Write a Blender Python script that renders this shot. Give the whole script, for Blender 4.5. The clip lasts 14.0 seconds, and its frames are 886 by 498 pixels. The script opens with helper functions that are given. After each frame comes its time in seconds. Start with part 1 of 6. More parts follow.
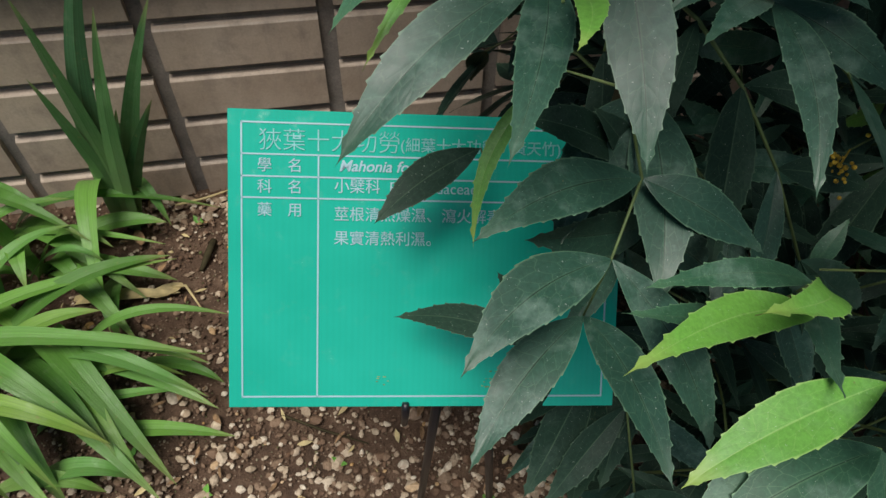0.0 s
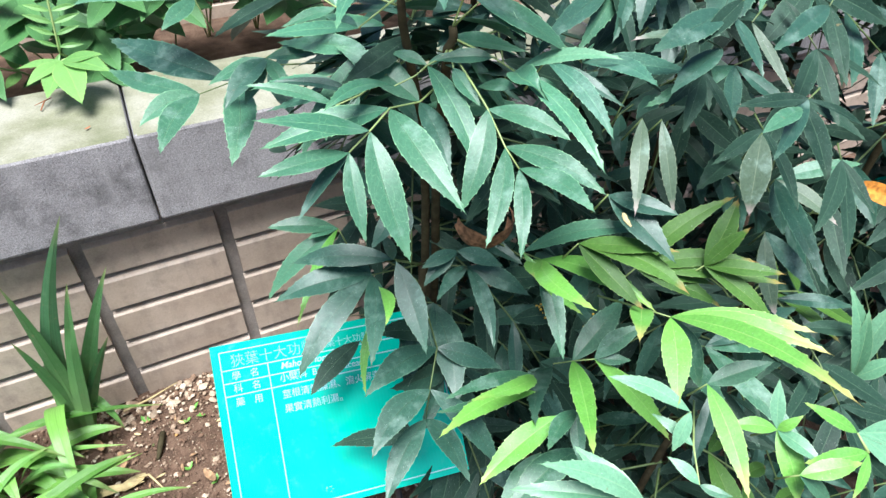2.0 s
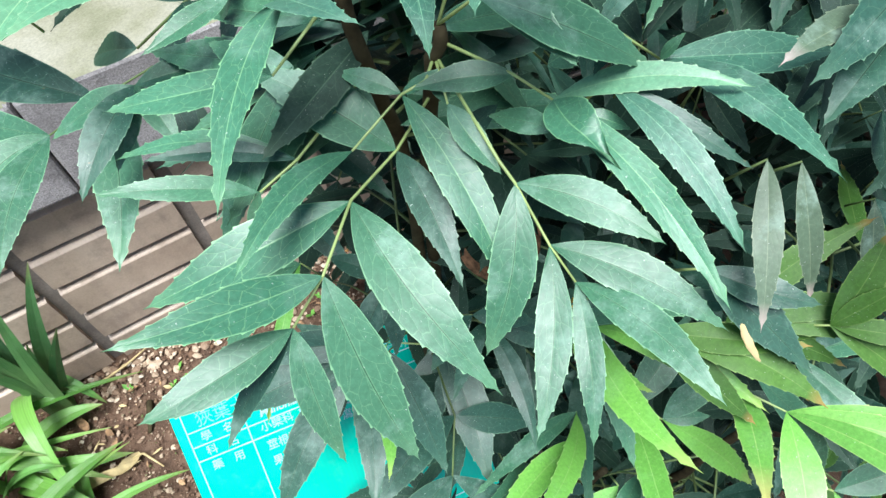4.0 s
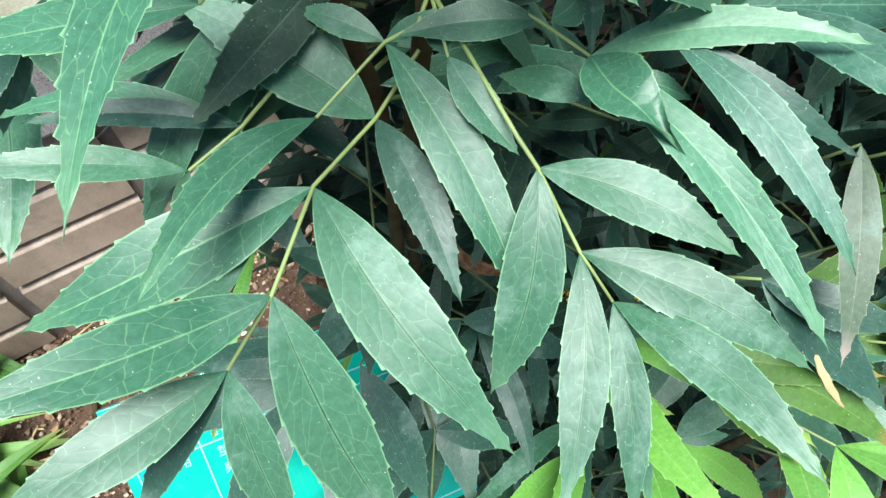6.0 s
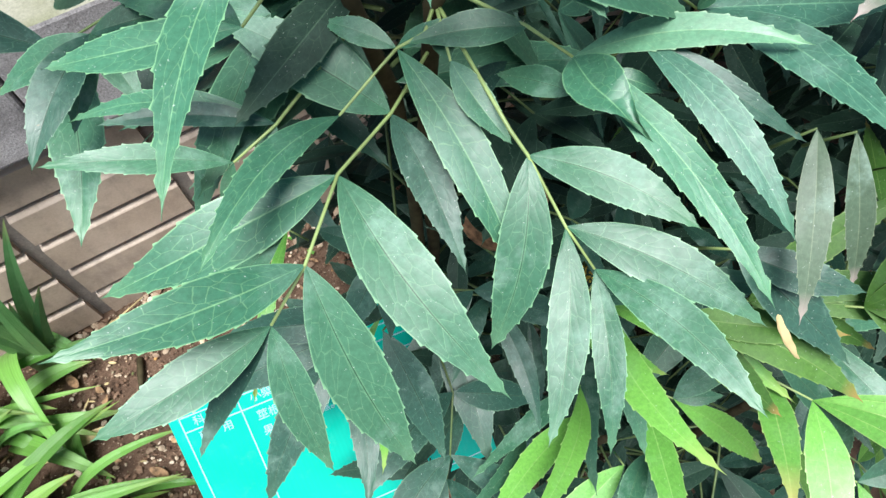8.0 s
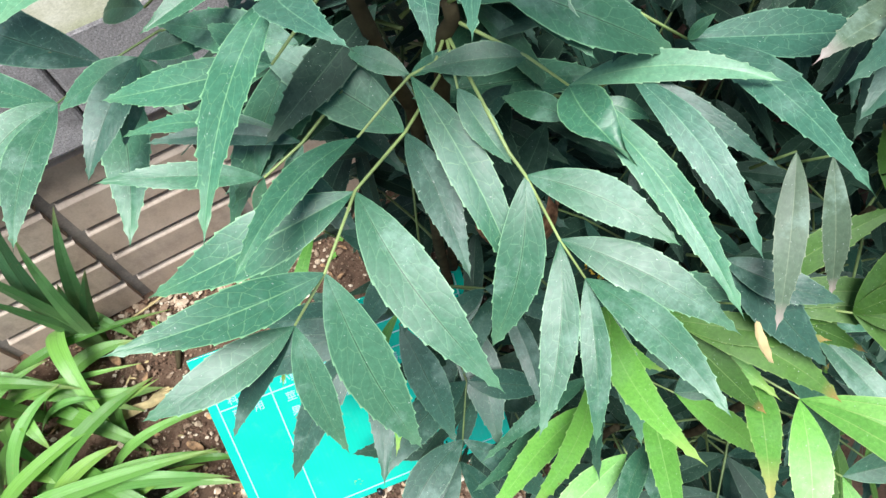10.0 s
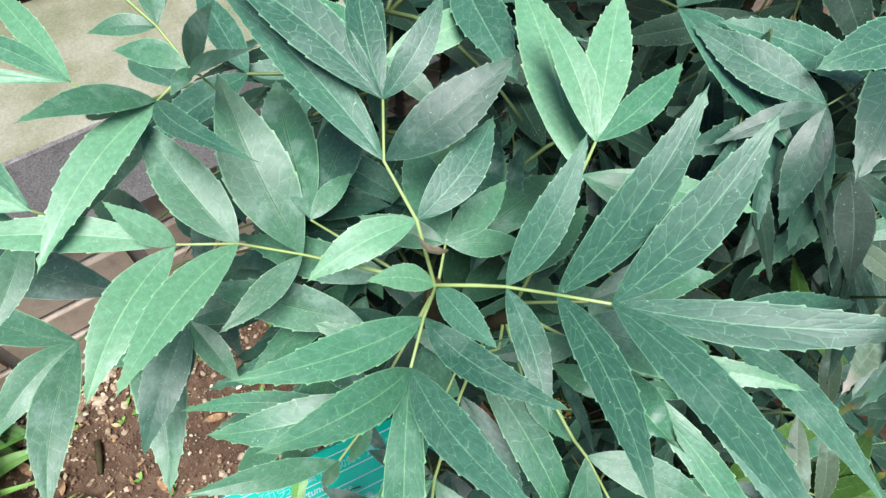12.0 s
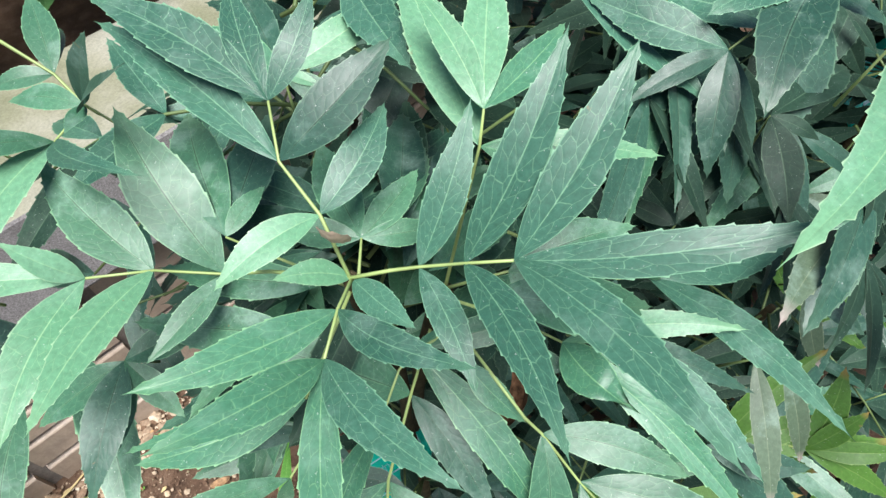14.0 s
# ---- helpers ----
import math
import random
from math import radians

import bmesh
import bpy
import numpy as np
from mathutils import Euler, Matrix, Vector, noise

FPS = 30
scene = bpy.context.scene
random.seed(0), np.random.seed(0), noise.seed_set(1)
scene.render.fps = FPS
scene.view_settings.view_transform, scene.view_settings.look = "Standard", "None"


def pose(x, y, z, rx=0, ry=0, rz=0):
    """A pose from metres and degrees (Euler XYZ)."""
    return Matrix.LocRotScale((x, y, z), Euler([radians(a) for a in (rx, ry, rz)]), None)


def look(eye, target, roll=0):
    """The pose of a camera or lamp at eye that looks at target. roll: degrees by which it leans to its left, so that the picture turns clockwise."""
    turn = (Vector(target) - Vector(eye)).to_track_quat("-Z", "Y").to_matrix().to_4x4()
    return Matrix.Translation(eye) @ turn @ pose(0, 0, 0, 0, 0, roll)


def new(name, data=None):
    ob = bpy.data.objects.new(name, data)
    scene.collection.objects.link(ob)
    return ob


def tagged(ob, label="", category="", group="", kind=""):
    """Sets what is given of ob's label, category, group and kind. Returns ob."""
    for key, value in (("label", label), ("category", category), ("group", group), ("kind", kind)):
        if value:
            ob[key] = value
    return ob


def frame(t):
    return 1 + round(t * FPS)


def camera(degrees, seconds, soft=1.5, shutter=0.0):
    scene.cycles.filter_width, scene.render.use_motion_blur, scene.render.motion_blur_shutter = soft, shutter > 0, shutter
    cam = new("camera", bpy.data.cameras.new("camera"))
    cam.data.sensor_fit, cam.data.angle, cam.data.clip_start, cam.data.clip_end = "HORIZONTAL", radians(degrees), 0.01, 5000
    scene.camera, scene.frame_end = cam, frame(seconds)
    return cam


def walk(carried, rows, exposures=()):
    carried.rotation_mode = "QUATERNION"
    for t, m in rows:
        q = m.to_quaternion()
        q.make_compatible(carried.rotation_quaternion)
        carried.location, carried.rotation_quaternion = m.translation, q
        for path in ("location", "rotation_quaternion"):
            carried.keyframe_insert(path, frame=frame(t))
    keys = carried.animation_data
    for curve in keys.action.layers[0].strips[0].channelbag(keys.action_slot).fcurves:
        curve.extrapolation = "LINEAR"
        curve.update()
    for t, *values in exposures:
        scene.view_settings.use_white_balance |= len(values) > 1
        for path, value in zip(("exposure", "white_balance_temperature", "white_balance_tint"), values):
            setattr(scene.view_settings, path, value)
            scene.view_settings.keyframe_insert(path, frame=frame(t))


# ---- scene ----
cam = camera(68.70, 14.0)
PATH = [
    (0, 0.2321, -0.8399, 0.8148, 39.08, -1.44, -10.69),
    (0.5, 0.2324, -0.8577, 0.8497, 39.96, -1.37, -11.54),
    (1, 0.2258, -0.9037, 0.9039, 41.73, -1.25, -13.73),
    (1.5, 0.2061, -0.9859, 1.0073, 45.62, -1.3, -18.73),
    (2, 0.1822, -1.0479, 1.1008, 50.46, 0.29, -26.17),
    (2.2, 0.1669, -1.0588, 1.1429, 51.26, 0.97, -28),
    (2.5, 0.158, -1.0436, 1.1738, 51.56, 2.69, -30.73),
    (3, 0.2013, -0.9588, 1.1734, 47.9, 4.34, -31.91),
    (3.2, 0.24, -0.9086, 1.1555, 40.88, 5.78, -31.94),
    (5.5, 0.3211, -0.7571, 1.0587, 31.73, 1.5, -31),
    (6, 0.3166, -0.7487, 1.0376, 31.26, 0.65, -32.24),
    (6.5, 0.3131, -0.7493, 1.0374, 30.6, 0.27, -32.62),
    (7, 0.3113, -0.7529, 1.0385, 30.95, 0.53, -32.64),
    (7.5, 0.3124, -0.754, 1.0378, 30.82, 0.62, -32.83),
    (7.7, 0.3122, -0.7646, 1.0573, 30.28, 1.8, -32.32),
    (9.8, 0.3243, -0.7866, 1.0968, 28.02, 5.14, -29.86),
    (10, 0.3216, -0.7837, 1.103, 28.22, 5.09, -29.58),
    (10.5, 0.3131, -0.7529, 1.1314, 29.43, 3.39, -28.68),
    (11, 0.3277, -0.688, 1.1734, 29.85, 1.61, -28.85),
    (11.5, 0.3204, -0.6584, 1.1856, 29.59, -0.1, -30.11),
    (12, 0.304, -0.6527, 1.1905, 29.53, -2.99, -35.28),
    (12.5, 0.2946, -0.6642, 1.2017, 29.89, -4.74, -40.32),
    (13, 0.299, -0.6751, 1.2014, 31.03, -4.67, -44.05),
    (13.5, 0.3132, -0.6849, 1.1818, 32.75, -1.72, -43.73),
    (14, 0.3228, -0.6913, 1.1755, 33.03, 1.67, -42.91),
]
EXPOSURES = [(0, -0.1, 6800, 10), (0.5, 0.08, 6800, 10), (1.0, 0.2, 6750, 10), (1.5, 0.68, 6500, 10), (2.0, 1.42, 6050, 11), (2.6, 1.56, 5980, 11), (3.0, 1.54, 5960, 11), (3.3, 1.38, 5980, 10), (5.4, 1.15, 6200, 9), (10.0, 1.08, 6250, 10), (10.5, 1.1, 6250, 10), (11.5, 0.86, 6280, 10), (12.0, 0.95, 6320, 11), (12.5, 1.0, 6350, 12), (13.5, 0.96, 6400, 12), (14, 1.0, 6400, 12)]
walk(cam, [(t, pose(x, y, z, rx, ry, rz)) for t, x, y, z, rx, ry, rz in PATH], EXPOSURES)

# ---- world and light: bright overcast day ----
world = bpy.data.worlds.new("sky")
scene.world = world
world.use_nodes = True
wn = world.node_tree
sky = wn.nodes.new("ShaderNodeTexSky")
sky.sky_type, sky.sun_disc = "NISHITA", False
sky.sun_elevation, sky.sun_rotation = radians(76), radians(210)
sky.air_density, sky.dust_density, sky.ozone_density = 1.0, 1.5, 2.0
wn.nodes["Background"].inputs["Strength"].default_value = 0.058
wn.links.new(sky.outputs[0], wn.nodes["Background"].inputs["Color"])
sun = new("sun", bpy.data.lights.new("sun", "SUN"))
sun.data.energy, sun.data.angle, sun.data.color = 3.9, radians(30), (1.0, 0.98, 0.95)
sun.matrix_world = look((-0.7, -1.1, 4.0), (0, 0, 0))


# ---- materials ----
def mat_nodes(name, rough=0.6, spec=0.5):
    m = bpy.data.materials.new(name)
    m.use_nodes = True
    nt = m.node_tree
    b = nt.nodes["Principled BSDF"]
    b.inputs["Roughness"].default_value = rough
    b.inputs["Specular IOR Level"].default_value = spec
    return m, nt, b


def node(nt, kind, **props):
    n = nt.nodes.new(kind)
    for k, v in props.items():
        if k in n.inputs:
            n.inputs[k].default_value = v
    return n


def ramp(nt, fac, stops):
    r = nt.nodes.new("ShaderNodeValToRGB")
    while len(r.color_ramp.elements) < len(stops):
        r.color_ramp.elements.new(0.5)
    for e, (p, c) in zip(r.color_ramp.elements, stops):
        e.position, e.color = p, (*c, 1) if len(c) == 3 else c
    nt.links.new(fac, r.inputs[0])
    return r.outputs[0]


def mix(nt, fac, a, b, blend="MIX"):
    n = nt.nodes.new("ShaderNodeMix")
    n.data_type, n.blend_type = "RGBA", blend
    for sock, v in ((n.inputs[0], fac), (n.inputs[6], a), (n.inputs[7], b)):
        if isinstance(v, bpy.types.NodeSocket):
            nt.links.new(v, sock)
        elif isinstance(v, (int, float)):
            sock.default_value = v
        else:
            sock.default_value = (*v, 1)
    return n.outputs[2]


def math_node(nt, op, a, b=0.0):
    n = nt.nodes.new("ShaderNodeMath")
    n.operation = op
    for sock, v in ((n.inputs[0], a), (n.inputs[1], b)):
        if isinstance(v, bpy.types.NodeSocket):
            nt.links.new(v, sock)
        else:
            sock.default_value = v
    return n.outputs[0]


def noise_tex(nt, coord, scale, detail=4.0, rough=0.55):
    n = node(nt, "ShaderNodeTexNoise", Scale=scale, Detail=detail, Roughness=rough)
    nt.links.new(coord, n.inputs["Vector"])
    return n.outputs[0]


def bump(nt, b, height, strength, dist=0.002):
    n = node(nt, "ShaderNodeBump", Strength=strength, Distance=dist)
    nt.links.new(height, n.inputs["Height"])
    nt.links.new(n.outputs[0], b.inputs["Normal"])


def stony(name, colours, scale, fine, rough=0.85, relief=0.4, dist=0.002, jitter=0.0):
    """Mineral surface: two scales of noise, optional tint per object."""
    m, nt, b = mat_nodes(name, rough, 0.3)
    co = nt.nodes.new("ShaderNodeTexCoord").outputs["Object"]
    geo = nt.nodes.new("ShaderNodeNewGeometry").outputs["Position"]
    big = noise_tex(nt, geo, scale, 5)
    c = ramp(nt, big, colours)
    small = noise_tex(nt, geo, fine, 6, 0.7)
    c = mix(nt, 0.35, c, ramp(nt, small, [(0.3, (0.25, 0.25, 0.25)), (0.7, (0.9, 0.9, 0.9))]), "OVERLAY")
    if jitter:
        rnd = nt.nodes.new("ShaderNodeObjectInfo").outputs["Random"]
        c = mix(nt, jitter, c, ramp(nt, rnd, [(0, (0.25, 0.22, 0.2)), (1, (0.75, 0.72, 0.7))]), "OVERLAY")
    nt.links.new(c, b.inputs["Base Color"])
    bump(nt, b, small, relief, dist)
    return m


def tile_material():
    """Fired wall tile: cloudy buff body, grime in blotches and runs, a tint of its own per tile."""
    m, nt, b = mat_nodes("wall_tile", 0.55, 0.4)
    geo = nt.nodes.new("ShaderNodeNewGeometry").outputs["Position"]
    rnd = nt.nodes.new("ShaderNodeObjectInfo").outputs["Random"]
    c = ramp(nt, noise_tex(nt, geo, 8, 5), [(0.3, (0.39, 0.305, 0.23)), (0.55, (0.5, 0.405, 0.315)), (0.75, (0.56, 0.465, 0.37))])
    c = mix(nt, 0.22, c, ramp(nt, rnd, [(0, (0.25, 0.22, 0.2)), (1, (0.75, 0.72, 0.7))]), "OVERLAY")
    grime = ramp(nt, noise_tex(nt, geo, 24, 7, 0.65), [(0.48, (0, 0, 0)), (0.68, (1, 1, 1))])
    c = mix(nt, math_node(nt, "MULTIPLY", grime, 0.4), c, (0.17, 0.135, 0.11))
    mp = node(nt, "ShaderNodeMapping")
    mp.inputs["Scale"].default_value = (30, 30, 3)
    nt.links.new(geo, mp.inputs[0])
    run = ramp(nt, noise_tex(nt, mp.outputs[0], 1.4, 4, 0.6), [(0.56, (0, 0, 0)), (0.74, (1, 1, 1))])
    c = mix(nt, math_node(nt, "MULTIPLY", run, 0.3), c, (0.2, 0.165, 0.14))
    c = mix(nt, 0.18, c, ramp(nt, noise_tex(nt, geo, 260, 4, 0.7), [(0.3, (0.25, 0.25, 0.25)), (0.7, (0.8, 0.8, 0.8))]), "OVERLAY")
    chips = ramp(nt, noise_tex(nt, geo, 90, 3, 0.6), [(0.73, (0, 0, 0)), (0.76, (1, 1, 1))])
    c = mix(nt, math_node(nt, "MULTIPLY", chips, 0.5), c, (0.12, 0.1, 0.08))
    nt.links.new(c, b.inputs["Base Color"])
    nt.links.new(math_node(nt, "ADD", 0.45, math_node(nt, "MULTIPLY", grime, 0.3)), b.inputs["Roughness"])
    bump(nt, b, noise_tex(nt, geo, 120, 5, 0.6), 0.15, 0.001)
    return m


M_TILE = tile_material()
M_MORTAR = stony("mortar", [(0.3, (0.16, 0.14, 0.12)), (0.7, (0.3, 0.265, 0.23))], 14, 300, 0.95, 0.6)
def granite_material():
    """Weathered granite: fine speckle, dark crust in stains, pale rain streaks."""
    m, nt, b = mat_nodes("weathered_granite", 0.92, 0.25)
    geo = nt.nodes.new("ShaderNodeNewGeometry").outputs["Position"]
    c = ramp(nt, noise_tex(nt, geo, 420, 5, 0.75), [(0.32, (0.14, 0.132, 0.132)), (0.5, (0.33, 0.315, 0.31)), (0.68, (0.5, 0.485, 0.475))])
    stain = ramp(nt, noise_tex(nt, geo, 3.5, 6, 0.65), [(0.45, (0, 0, 0)), (0.62, (1, 1, 1))])
    c = mix(nt, math_node(nt, 'MULTIPLY', stain, 0.45), c, (0.13, 0.12, 0.115))
    crust = ramp(nt, noise_tex(nt, geo, 11, 8, 0.72), [(0.5, (0, 0, 0)), (0.64, (1, 1, 1))])
    c = mix(nt, math_node(nt, "MULTIPLY", crust, 0.62), c, (0.1, 0.095, 0.092))
    mp = node(nt, "ShaderNodeMapping")
    mp.inputs["Scale"].default_value = (14, 14, 2)
    nt.links.new(geo, mp.inputs[0])
    streak = ramp(nt, noise_tex(nt, mp.outputs[0], 1.6, 5, 0.6), [(0.5, (0, 0, 0)), (0.72, (1, 1, 1))])
    c = mix(nt, math_node(nt, "MULTIPLY", streak, 0.3), c, (0.5, 0.48, 0.46))
    pits = ramp(nt, noise_tex(nt, geo, 150, 3, 0.6), [(0.66, (0, 0, 0)), (0.72, (1, 1, 1))])
    c = mix(nt, math_node(nt, "MULTIPLY", pits, 0.6), c, (0.05, 0.048, 0.046))
    nt.links.new(c, b.inputs["Base Color"])
    bump(nt, b, noise_tex(nt, geo, 300, 6, 0.7), 0.6, 0.002)
    return m


M_CAP = granite_material()
M_CAPTOP = stony("mossy_stone_top", [(0.3, (0.12, 0.13, 0.07)), (0.45, (0.2, 0.2, 0.135)), (0.55, (0.26, 0.255, 0.195)), (0.75, (0.31, 0.305, 0.26))], 7, 300, 0.85, 0.4)
M_SOIL = stony("garden_soil", [(0.3, (0.085, 0.054, 0.036)), (0.5, (0.15, 0.092, 0.06)), (0.72, (0.23, 0.15, 0.1))], 30, 500, 0.98, 1.0, 0.006)


def pebble_material():
    m, nt, b = mat_nodes("pebbles", 0.8, 0.3)
    rnd = nt.nodes.new("ShaderNodeNewGeometry").outputs["Random Per Island"]
    geo = nt.nodes.new("ShaderNodeNewGeometry").outputs["Position"]
    c = ramp(nt, rnd, [(0.0, (0.13, 0.075, 0.045)), (0.35, (0.24, 0.165, 0.11)), (0.6, (0.38, 0.3, 0.21)), (0.8, (0.48, 0.385, 0.28)), (0.94, (0.64, 0.56, 0.44)), (1.0, (0.4, 0.22, 0.07))])
    c = mix(nt, 0.4, c, ramp(nt, noise_tex(nt, geo, 260, 4), [(0.3, (0.25, 0.22, 0.2)), (0.7, (0.85, 0.85, 0.85))]), "OVERLAY")
    nt.links.new(c, b.inputs["Base Color"])
    return m


M_PEBBLE = pebble_material()


def plain(name, colour, rough=0.5, spec=0.5, vary=0.15, scale=60):
    m, nt, b = mat_nodes(name, rough, spec)
    geo = nt.nodes.new("ShaderNodeNewGeometry").outputs["Position"]
    n = noise_tex(nt, geo, scale, 5)
    lo, hi = [c * (1 - vary) for c in colour], [min(1, c * (1 + vary)) for c in colour]
    nt.links.new(ramp(nt, n, [(0.3, lo), (0.7, hi)]), b.inputs["Base Color"])
    return m


def board_material():
    """Glossy green fluted plastic, slightly faded in clouds."""
    m, nt, b = mat_nodes("green_plastic", 0.16, 0.5)
    co = nt.nodes.new("ShaderNodeTexCoord").outputs["Object"]
    c = ramp(nt, noise_tex(nt, co, 14, 4), [(0.3, (0.006, 0.4, 0.285)), (0.7, (0.012, 0.455, 0.335))])
    wave = node(nt, "ShaderNodeTexWave", Scale=70.0)
    nt.links.new(co, wave.inputs["Vector"])
    c = mix(nt, math_node(nt, "MULTIPLY", wave.outputs[1], 0.07), c, (0.01, 0.26, 0.17))
    dirt = ramp(nt, noise_tex(nt, co, 60, 6, 0.7), [(0.56, (0, 0, 0)), (0.75, (1, 1, 1))])
    c = mix(nt, math_node(nt, "MULTIPLY", dirt, 0.1), c, (0.2, 0.38, 0.3))
    nt.links.new(c, b.inputs["Base Color"])
    nt.links.new(math_node(nt, "ADD", 0.12, math_node(nt, "MULTIPLY", dirt, 0.25)), b.inputs["Roughness"])
    bump(nt, b, wave.outputs[1], 0.06, 0.0005)
    return m


M_SIGN = board_material()
M_PRINT = plain("pale_print", (0.34, 0.54, 0.6), 0.3, 0.5, 0.05)
M_FADED = plain("faded_print", (0.2, 0.52, 0.52), 0.35, 0.5, 0.12, 200)
M_SCUFF = plain("scuffed_print", (0.16, 0.3, 0.12), 0.5, 0.4, 0.6, 400)
M_STAKE = plain("black_steel", (0.012, 0.013, 0.018), 0.4, 0.5, 0.3, 90)
M_STEM = plain("green_stem", (0.3, 0.4, 0.14), 0.45, 0.5, 0.25, 60)
M_STALK = plain("dark_stalk", (0.1, 0.15, 0.05), 0.5, 0.4, 0.3, 60)
M_WOOD = plain("brown_stem", (0.05, 0.042, 0.022), 0.9, 0.12, 0.4, 90)
M_DRY = plain("dry_leaf", (0.26, 0.16, 0.085), 0.8, 0.3, 0.6, 140)
M_STRAW = plain("straw", (0.5, 0.4, 0.2), 0.7, 0.3, 0.3, 60)
M_ORANGE = plain("orange_leaf", (0.5, 0.2, 0.03), 0.65, 0.3, 0.6, 160)


def leaf_material(name, dark, light, vein, dust, rough=0.42, glow=0.12, veins=0.5, rnd_node="OBJECT", spec=0.5, rib=1.0, tip=None, tip_from=0.78):
    """Blade with midrib, a net of fine veins, pale rim, waxy blotches and some light let through. UV: u along, v across."""
    m, nt, b = mat_nodes(name, rough, spec)
    uv = nt.nodes.new("ShaderNodeUVMap").outputs[0]
    sep = nt.nodes.new("ShaderNodeSeparateXYZ")
    nt.links.new(uv, sep.inputs[0])
    geo = nt.nodes.new("ShaderNodeNewGeometry").outputs["Position"]
    if rnd_node == "OBJECT":
        rnd = nt.nodes.new("ShaderNodeObjectInfo").outputs["Random"]
    else:
        rnd = nt.nodes.new("ShaderNodeNewGeometry").outputs["Random Per Island"]
    across = math_node(nt, "ABSOLUTE", math_node(nt, "SUBTRACT", sep.outputs[1], 0.5))
    base = mix(nt, rnd, dark, light)
    patch = noise_tex(nt, geo, 38, 4)
    base = mix(nt, math_node(nt, "MULTIPLY", patch, 0.55), base, light)
    # forward-slanting net of veins, bent by noise, different on every blade
    bend = math_node(nt, "MULTIPLY", math_node(nt, "SUBTRACT", noise_tex(nt, geo, 120, 2), 0.5), 0.45)
    comb = nt.nodes.new("ShaderNodeCombineXYZ")
    along = math_node(nt, "SUBTRACT", math_node(nt, "MULTIPLY", sep.outputs[0], 12.0), math_node(nt, "MULTIPLY", across, 3.0))
    along = math_node(nt, "ADD", along, math_node(nt, "MULTIPLY", rnd, 60.0))
    nt.links.new(math_node(nt, "ADD", along, bend), comb.inputs[0])
    nt.links.new(math_node(nt, "ADD", math_node(nt, "MULTIPLY", sep.outputs[1], 4.4), math_node(nt, "MULTIPLY", bend, -0.6)), comb.inputs[1])
    vo = nt.nodes.new("ShaderNodeTexVoronoi")
    vo.feature, vo.voronoi_dimensions = "DISTANCE_TO_EDGE", "2D"
    vo.inputs["Scale"].default_value = 1.0
    nt.links.new(comb.outputs[0], vo.inputs["Vector"])
    net = ramp(nt, vo.outputs["Distance"], [(0.0, (1, 1, 1)), (0.014, (0.75, 0.75, 0.75)), (0.034, (0, 0, 0))])
    vf = nt.nodes.new("ShaderNodeTexVoronoi")
    vf.feature, vf.voronoi_dimensions = "DISTANCE_TO_EDGE", "2D"
    vf.inputs["Scale"].default_value = 3.0
    nt.links.new(comb.outputs[0], vf.inputs["Vector"])
    fine = ramp(nt, vf.outputs["Distance"], [(0.0, (1, 1, 1)), (0.09, (0, 0, 0))])
    base = mix(nt, math_node(nt, "MULTIPLY", fine, veins * 0.12), base, vein)
    base = mix(nt, math_node(nt, "MULTIPLY", net, min(1.0, veins * 1.1)), base, vein)
    # midrib: a pale rib, or a dark groove between pale flanks
    if rib > 0:
        mid = ramp(nt, across, [(0.0, (1, 1, 1)), (0.009, (0.8, 0.8, 0.8)), (0.02, (0, 0, 0))])
        base = mix(nt, math_node(nt, "MULTIPLY", mid, 0.6 * rib), base, vein)
    else:
        flank = ramp(nt, across, [(0.0, (0, 0, 0)), (0.014, (1, 1, 1)), (0.04, (0, 0, 0))])
        base = mix(nt, math_node(nt, "MULTIPLY", flank, 0.3), base, vein)
        mid = ramp(nt, across, [(0.0, (1, 1, 1)), (0.006, (0.9, 0.9, 0.9)), (0.013, (0, 0, 0))])
        base = mix(nt, math_node(nt, "MULTIPLY", mid, -0.75 * rib), base, [c * 0.35 for c in dark])
    # waxy and dusty blotches, fine grain, specks
    spots = ramp(nt, noise_tex(nt, geo, 30, 6, 0.66), [(0.52, (0, 0, 0)), (0.7, (1, 1, 1))])
    base = mix(nt, math_node(nt, "MULTIPLY", spots, dust), base, (0.34, 0.48, 0.41))
    grain = noise_tex(nt, geo, 420, 4, 0.7)
    base = mix(nt, 0.42, base, ramp(nt, grain, [(0.3, (0.28, 0.3, 0.28)), (0.7, (0.74, 0.76, 0.74))]), "OVERLAY")
    specks = ramp(nt, noise_tex(nt, geo, 850, 2), [(0.71, (0, 0, 0)), (0.75, (1, 1, 1))])
    base = mix(nt, math_node(nt, "MULTIPLY", specks, 0.5), base, (0.6, 0.66, 0.6))
    browns = ramp(nt, noise_tex(nt, geo, 95, 3, 0.6), [(0.735, (0, 0, 0)), (0.75, (1, 1, 1))])
    base = mix(nt, math_node(nt, "MULTIPLY", browns, 0.6), base, (0.16, 0.13, 0.06))
    # paler tip, thin pale rim and spine points
    tipness = ramp(nt, sep.outputs[0], [(tip_from, (0, 0, 0)), (1.0, (1, 1, 1))])
    base = mix(nt, math_node(nt, "MULTIPLY", tipness, 0.85 if tip else 0.3), base, tip or vein)
    rim = ramp(nt, across, [(0.472, (0, 0, 0)), (0.488, (0.5, 0.5, 0.5)), (0.53, (1, 1, 1))])
    base = mix(nt, math_node(nt, "MULTIPLY", rim, 0.8), base, [min(0.6, c * 1.35) for c in vein])
